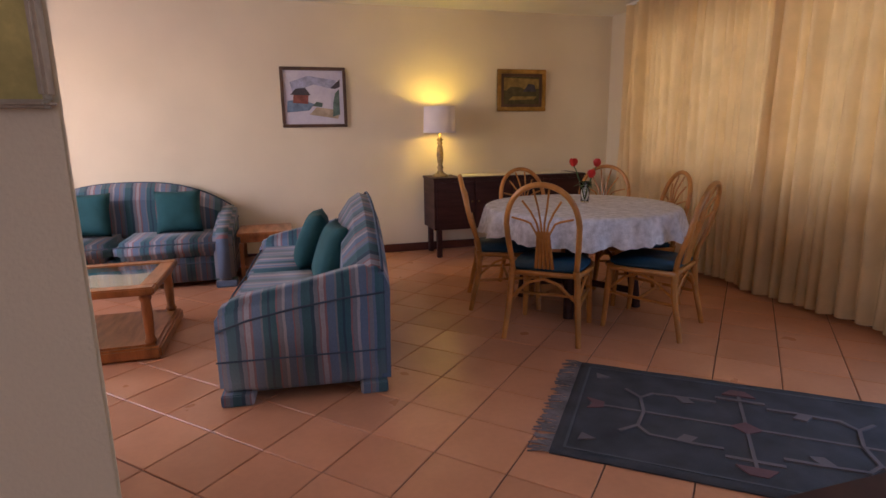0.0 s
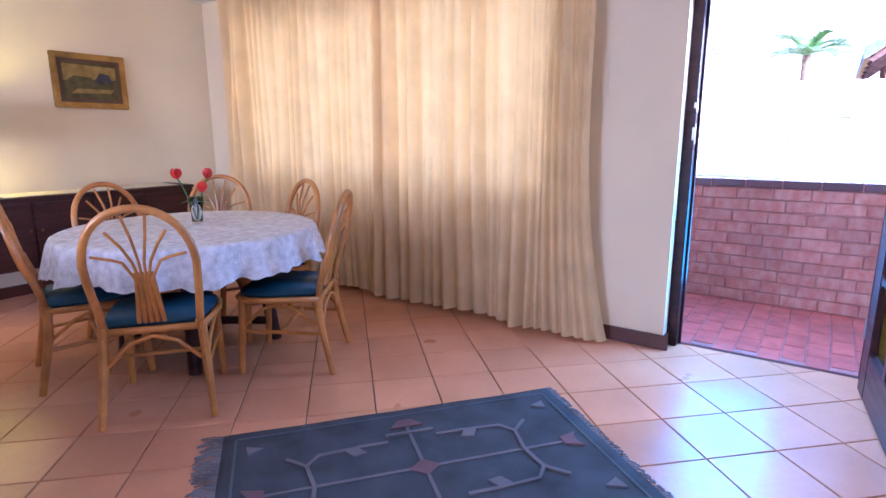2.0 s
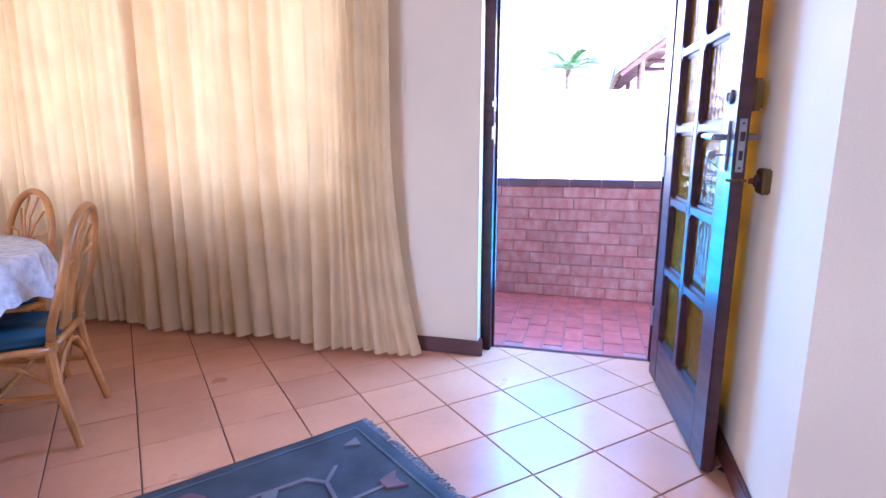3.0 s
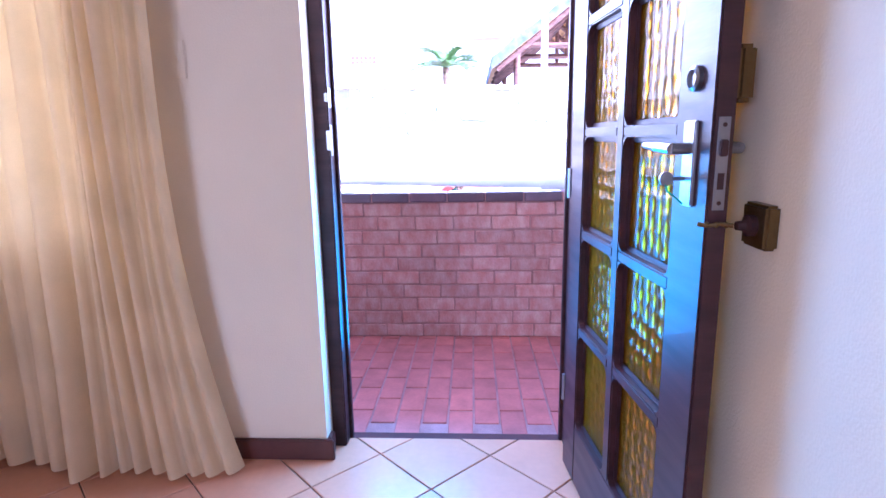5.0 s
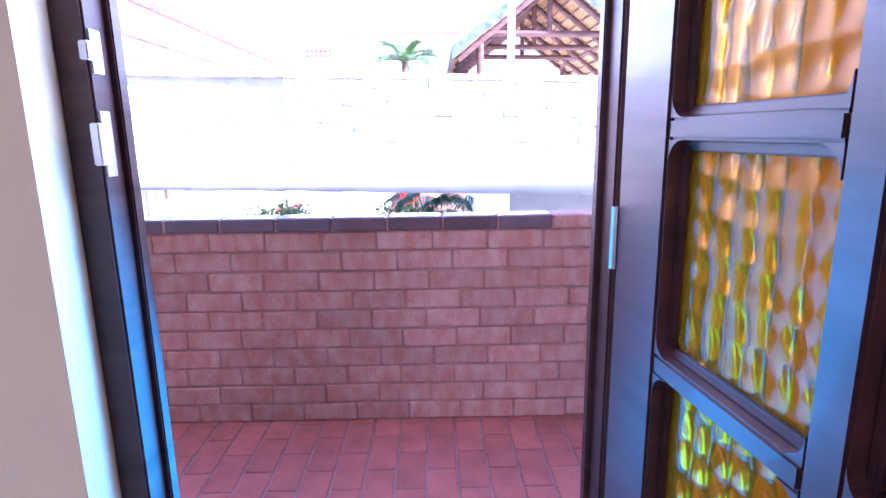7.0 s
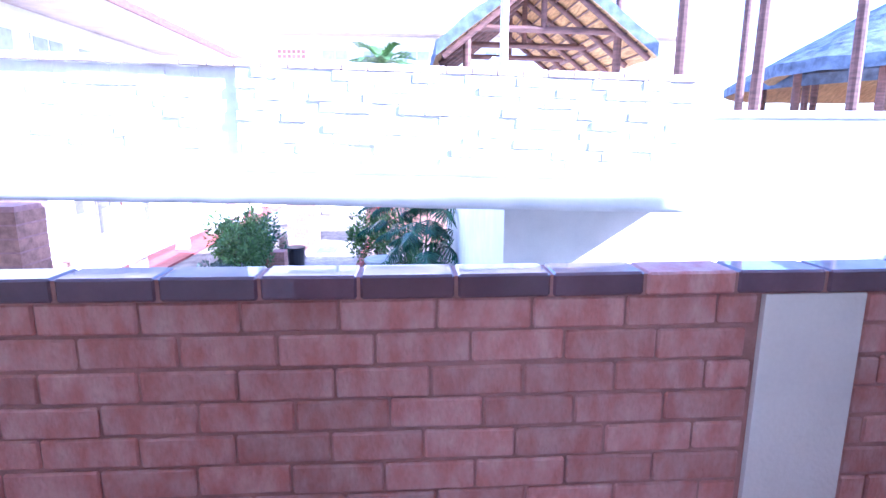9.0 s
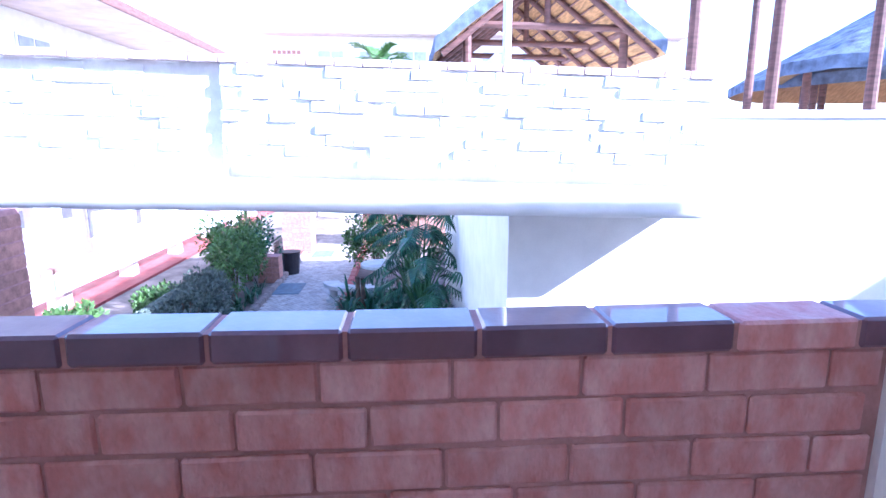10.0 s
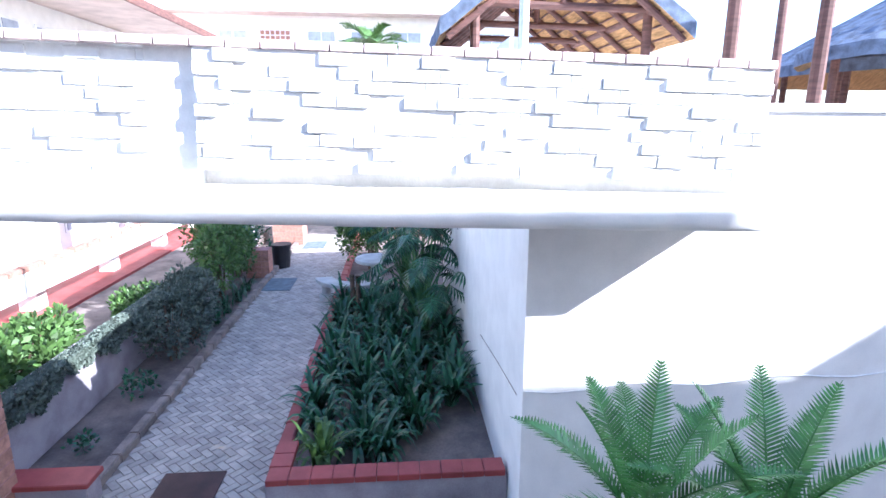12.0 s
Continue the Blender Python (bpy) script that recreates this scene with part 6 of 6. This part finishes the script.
for i in range(-14, 32):
    for j in range(-24, 24):
        u, v = (i + 0.69) * S, (j + 0.70) * S
        x, y = (u + v) / math.sqrt(2), (u - v) / math.sqrt(2)
        if not (-3.1 < x < 3.8 and -2.7 < y < 5.5) or (y < -0.15 and x > 2.25):
            continue
        tip = (rr.uniform(-0.12, 0.12), rr.uniform(-0.12, 0.12))
        near = -0.75 < x and 0.0 < y < 5.4 and not (x < 1.0 and y < 1.0)
        if x + h <= 3.655:
            if near:
                piece("floor_tile", whole, floor, pose(x, y, 0, *tip))
            else:
                rest.from_mesh(whole)
                bmesh.ops.translate(rest, verts=rest.verts[-len(whole.vertices):], vec=(x, y, 0))
        elif -0.3 < y < 5.5:
            p = clip([(x + a, y + b) for a, b in diamond], 3.652)
            if len(p) > 2:
                piece("floor_tile", tile_mesh([(a - x, b - y) for a, b in p]), floor, pose(x, y, 0))
me = bpy.data.meshes.new("outer_tiles")
rest.to_mesh(me)
rest.free()
me.materials.append(TILE)
ob = new("outer_tiles", me)
ob.parent = floor
tagged(ob, kind="stuff")


def brick_mesh(name, l, d, hh, mat, bevel=0.004):
    bm = bmesh.new()
    cube(bm, -d / 2, -l / 2, -hh / 2, d / 2, l / 2, hh / 2)
    bmesh.ops.bevel(bm, geom=bm.edges[:], offset=bevel, segments=1, affect="EDGES")
    me = bpy.data.meshes.new(name)
    bm.to_mesh(me)
    bm.free()
    me.materials.append(mat)
    return me


balcony_floor = bpy.data.objects["balcony_floor"]
paver = brick_mesh("paver", 0.107, 0.222, 0.05, PAVER, 0.003)
joined = bmesh.new()
for c in range(-30, 40):
    y = 0.55 + c * 0.116
    if not -3.5 < y < 4.5:
        continue
    for r in range(7):
        x = 3.70 + 0.111 + r * 0.232 - (0.116 if c % 2 else 0)
        if x - 0.1 > PX or x - 0.111 < 3.66:
            continue
        dz = rr.uniform(-0.0015, 0.0015)
        if -0.9 < y < 2.3:
            piece("paver", paver, balcony_floor, pose(x, y, FZ - 0.025 + dz, rr.uniform(-0.4, 0.4), rr.uniform(-0.3, 0.3)))
        else:
            joined.from_mesh(paver)
            bmesh.ops.translate(joined, verts=joined.verts[-len(paver.vertices):], vec=(x, y, FZ - 0.025 + dz))
me = bpy.data.meshes.new("outer_pavers")
joined.to_mesh(me)
joined.free()
me.materials.append(PAVER)
ob = new("outer_pavers", me)
ob.parent = balcony_floor
tagged(ob, kind="stuff")


def brick_face(parent, x, y0, y1, z0, courses, pitch, length, mat, depth, near, skip=(), proud=0.003, seed=1):
    """Stretcher bricks on a wall that faces -x; those inside near are pieces of their own."""
    r2 = random.Random(seed)
    full = brick_mesh("brick", length - 0.006, depth, pitch - 0.009, mat, 0.005)
    bm = bmesh.new()
    for c in range(courses):
        y = y0 - (length / 2 if c % 2 else 0) + 0.35 * length * ((c * 7) % 3) * 0.2 - length
        while y < y1:
            spans = [(max(y, y0), min(y + length, y1))]
            for s0, s1 in skip:
                spans = [q for p0, p1 in spans for q in ((p0, min(p1, s0)), (max(p0, s1), p1)) if q[1] - q[0] > 0.0]
            y += length
            for p0, p1 in spans:
                if p1 - p0 < 0.035:
                    continue
                yc = (p0 + p1) / 2
                me2 = full if p1 - p0 > length - 0.001 else brick_mesh("brick_cut", p1 - p0 - 0.007, depth, pitch - 0.011, mat, 0.005)
                m = pose(x + depth / 2 + r2.uniform(-proud, proud), yc, z0 + (c + 0.5) * pitch + r2.uniform(-0.002, 0.002), r2.uniform(-0.5, 0.5), 0, r2.uniform(-0.6, 0.6))
                if near[0] < yc < near[1]:
                    piece("brick", me2, parent, m)
                else:
                    g = bmesh.new()
                    g.from_mesh(me2)
                    merge(bm, g, m)
    if len(bm.verts):
        ob = part("outer_bricks", bm, mat, parent)
        tagged(ob, kind="stuff")


brick_face(parapet, PX - 0.002, -3.6, 4.6, FZ, 10, 0.0855, 0.232, BRICK, 0.03, (-1.0, 2.3), [(-0.62, -0.34)], 0.003, 1)
bm = bmesh.new()
cube(bm, 4.877, -3.6, 0.834, 4.983, 4.6, 0.889)
part("capping_bed", bm, MORTAR, parapet)
cap = brick_mesh("cap_brick", 0.221, 0.118, 0.058, CAPB, 0.006)
red = brick_mesh("cap_brick_red", 0.221, 0.118, 0.058, BRICK, 0.006)
for i in range(-15, 21):
    y = -0.043 + 0.114 + i * 0.229
    piece("cap_brick", red if i == -1 else cap, parapet, pose(4.930 + rr.uniform(-0.002, 0.002), y, 0.865, rr.uniform(-0.5, 0.5), rr.uniform(-0.6, 0.6), rr.uniform(-0.4, 0.4)))
brick_face(balustrade, 8.725, -2.08, 2.09, 1.0, 9, 0.092, 0.235, WBRICK, 0.06, (-2.1, 2.2), (), 0.019, 5)
brick_face(balustrade, 8.79, 2.12, 6.9, 0.94, 11, 0.0875, 0.235, WBRICK, 0.06, (2.1, 3.2), [(2.1, 2.42)], 0.019, 6)
bcap = brick_mesh("capping_brick", 0.222, 0.23, 0.062, material("pink_capping", (0.62, 0.50, 0.46), 0.8, vary=0.12, scale=9, grain=80, island=0.2), 0.005)
for i in range(40):
    y = -2.08 + 0.115 + i * 0.232
    if y < 7:
        piece("capping_brick", bcap, balustrade, pose(8.83, y, 1.862, rr.uniform(-0.5, 0.5), 0, rr.uniform(-0.5, 0.5)))

# herringbone pavers of the path
one = brick_mesh("path_paver", 0.090, 0.190, 0.03, PAVE, 0.003)
r2 = random.Random(8)
verts, faces, count = [], [], 0
turn = Matrix.Rotation(radians(45), 4, "Z")
for cx in range(-40, 240):
    for cy in range(-240, 60):
        kind = (cx - cy) % 4
        if kind not in (0, 3):
            continue
        c = Vector((0.1 * (cx + 1), 0.1 * (cy + 0.5), 0)) if kind == 0 else Vector((0.1 * (cx + 0.5), 0.1 * (cy + 1), 0))
        p = turn @ c + Vector((9.6, 3.13, 0))
        if not (8.0 < p.x < 25.0 and 2.2 < p.y < 4.06):
            continue
        z = GZ - 0.013 + r2.uniform(-0.002, 0.002)
        m = Matrix.Translation((p.x, p.y, z)) @ turn @ Matrix.Rotation(0 if kind == 0 else radians(90), 4, "Z")
        if 10.0 < p.x < 12.7 and count < 300:
            piece("path_paver", one, path, m)
            count += 1
        else:
            b = len(verts)
            for zz, q in ((-0.015, 1), (0.012, 1), (0.015, 0.97)):
                verts += [m @ Vector((sx * 0.095 * q, sy * 0.045 * q, zz)) for sx, sy in ((-1, -1), (1, -1), (1, 1), (-1, 1))]
            for k3 in range(4):
                n3 = (k3 + 1) % 4
                faces += [(b + k3, b + n3, b + 4 + n3, b + 4 + k3), (b + 4 + k3, b + 4 + n3, b + 8 + n3, b + 8 + k3)]
            faces.append((b + 8, b + 9, b + 10, b + 11))
me = bpy.data.meshes.new("outer_path_pavers")
me.from_pydata([tuple(v) for v in verts], [], faces)
me.materials.append(PAVE)
ob = new("outer_path_pavers", me)
ob.parent = path
tagged(ob, kind="stuff")
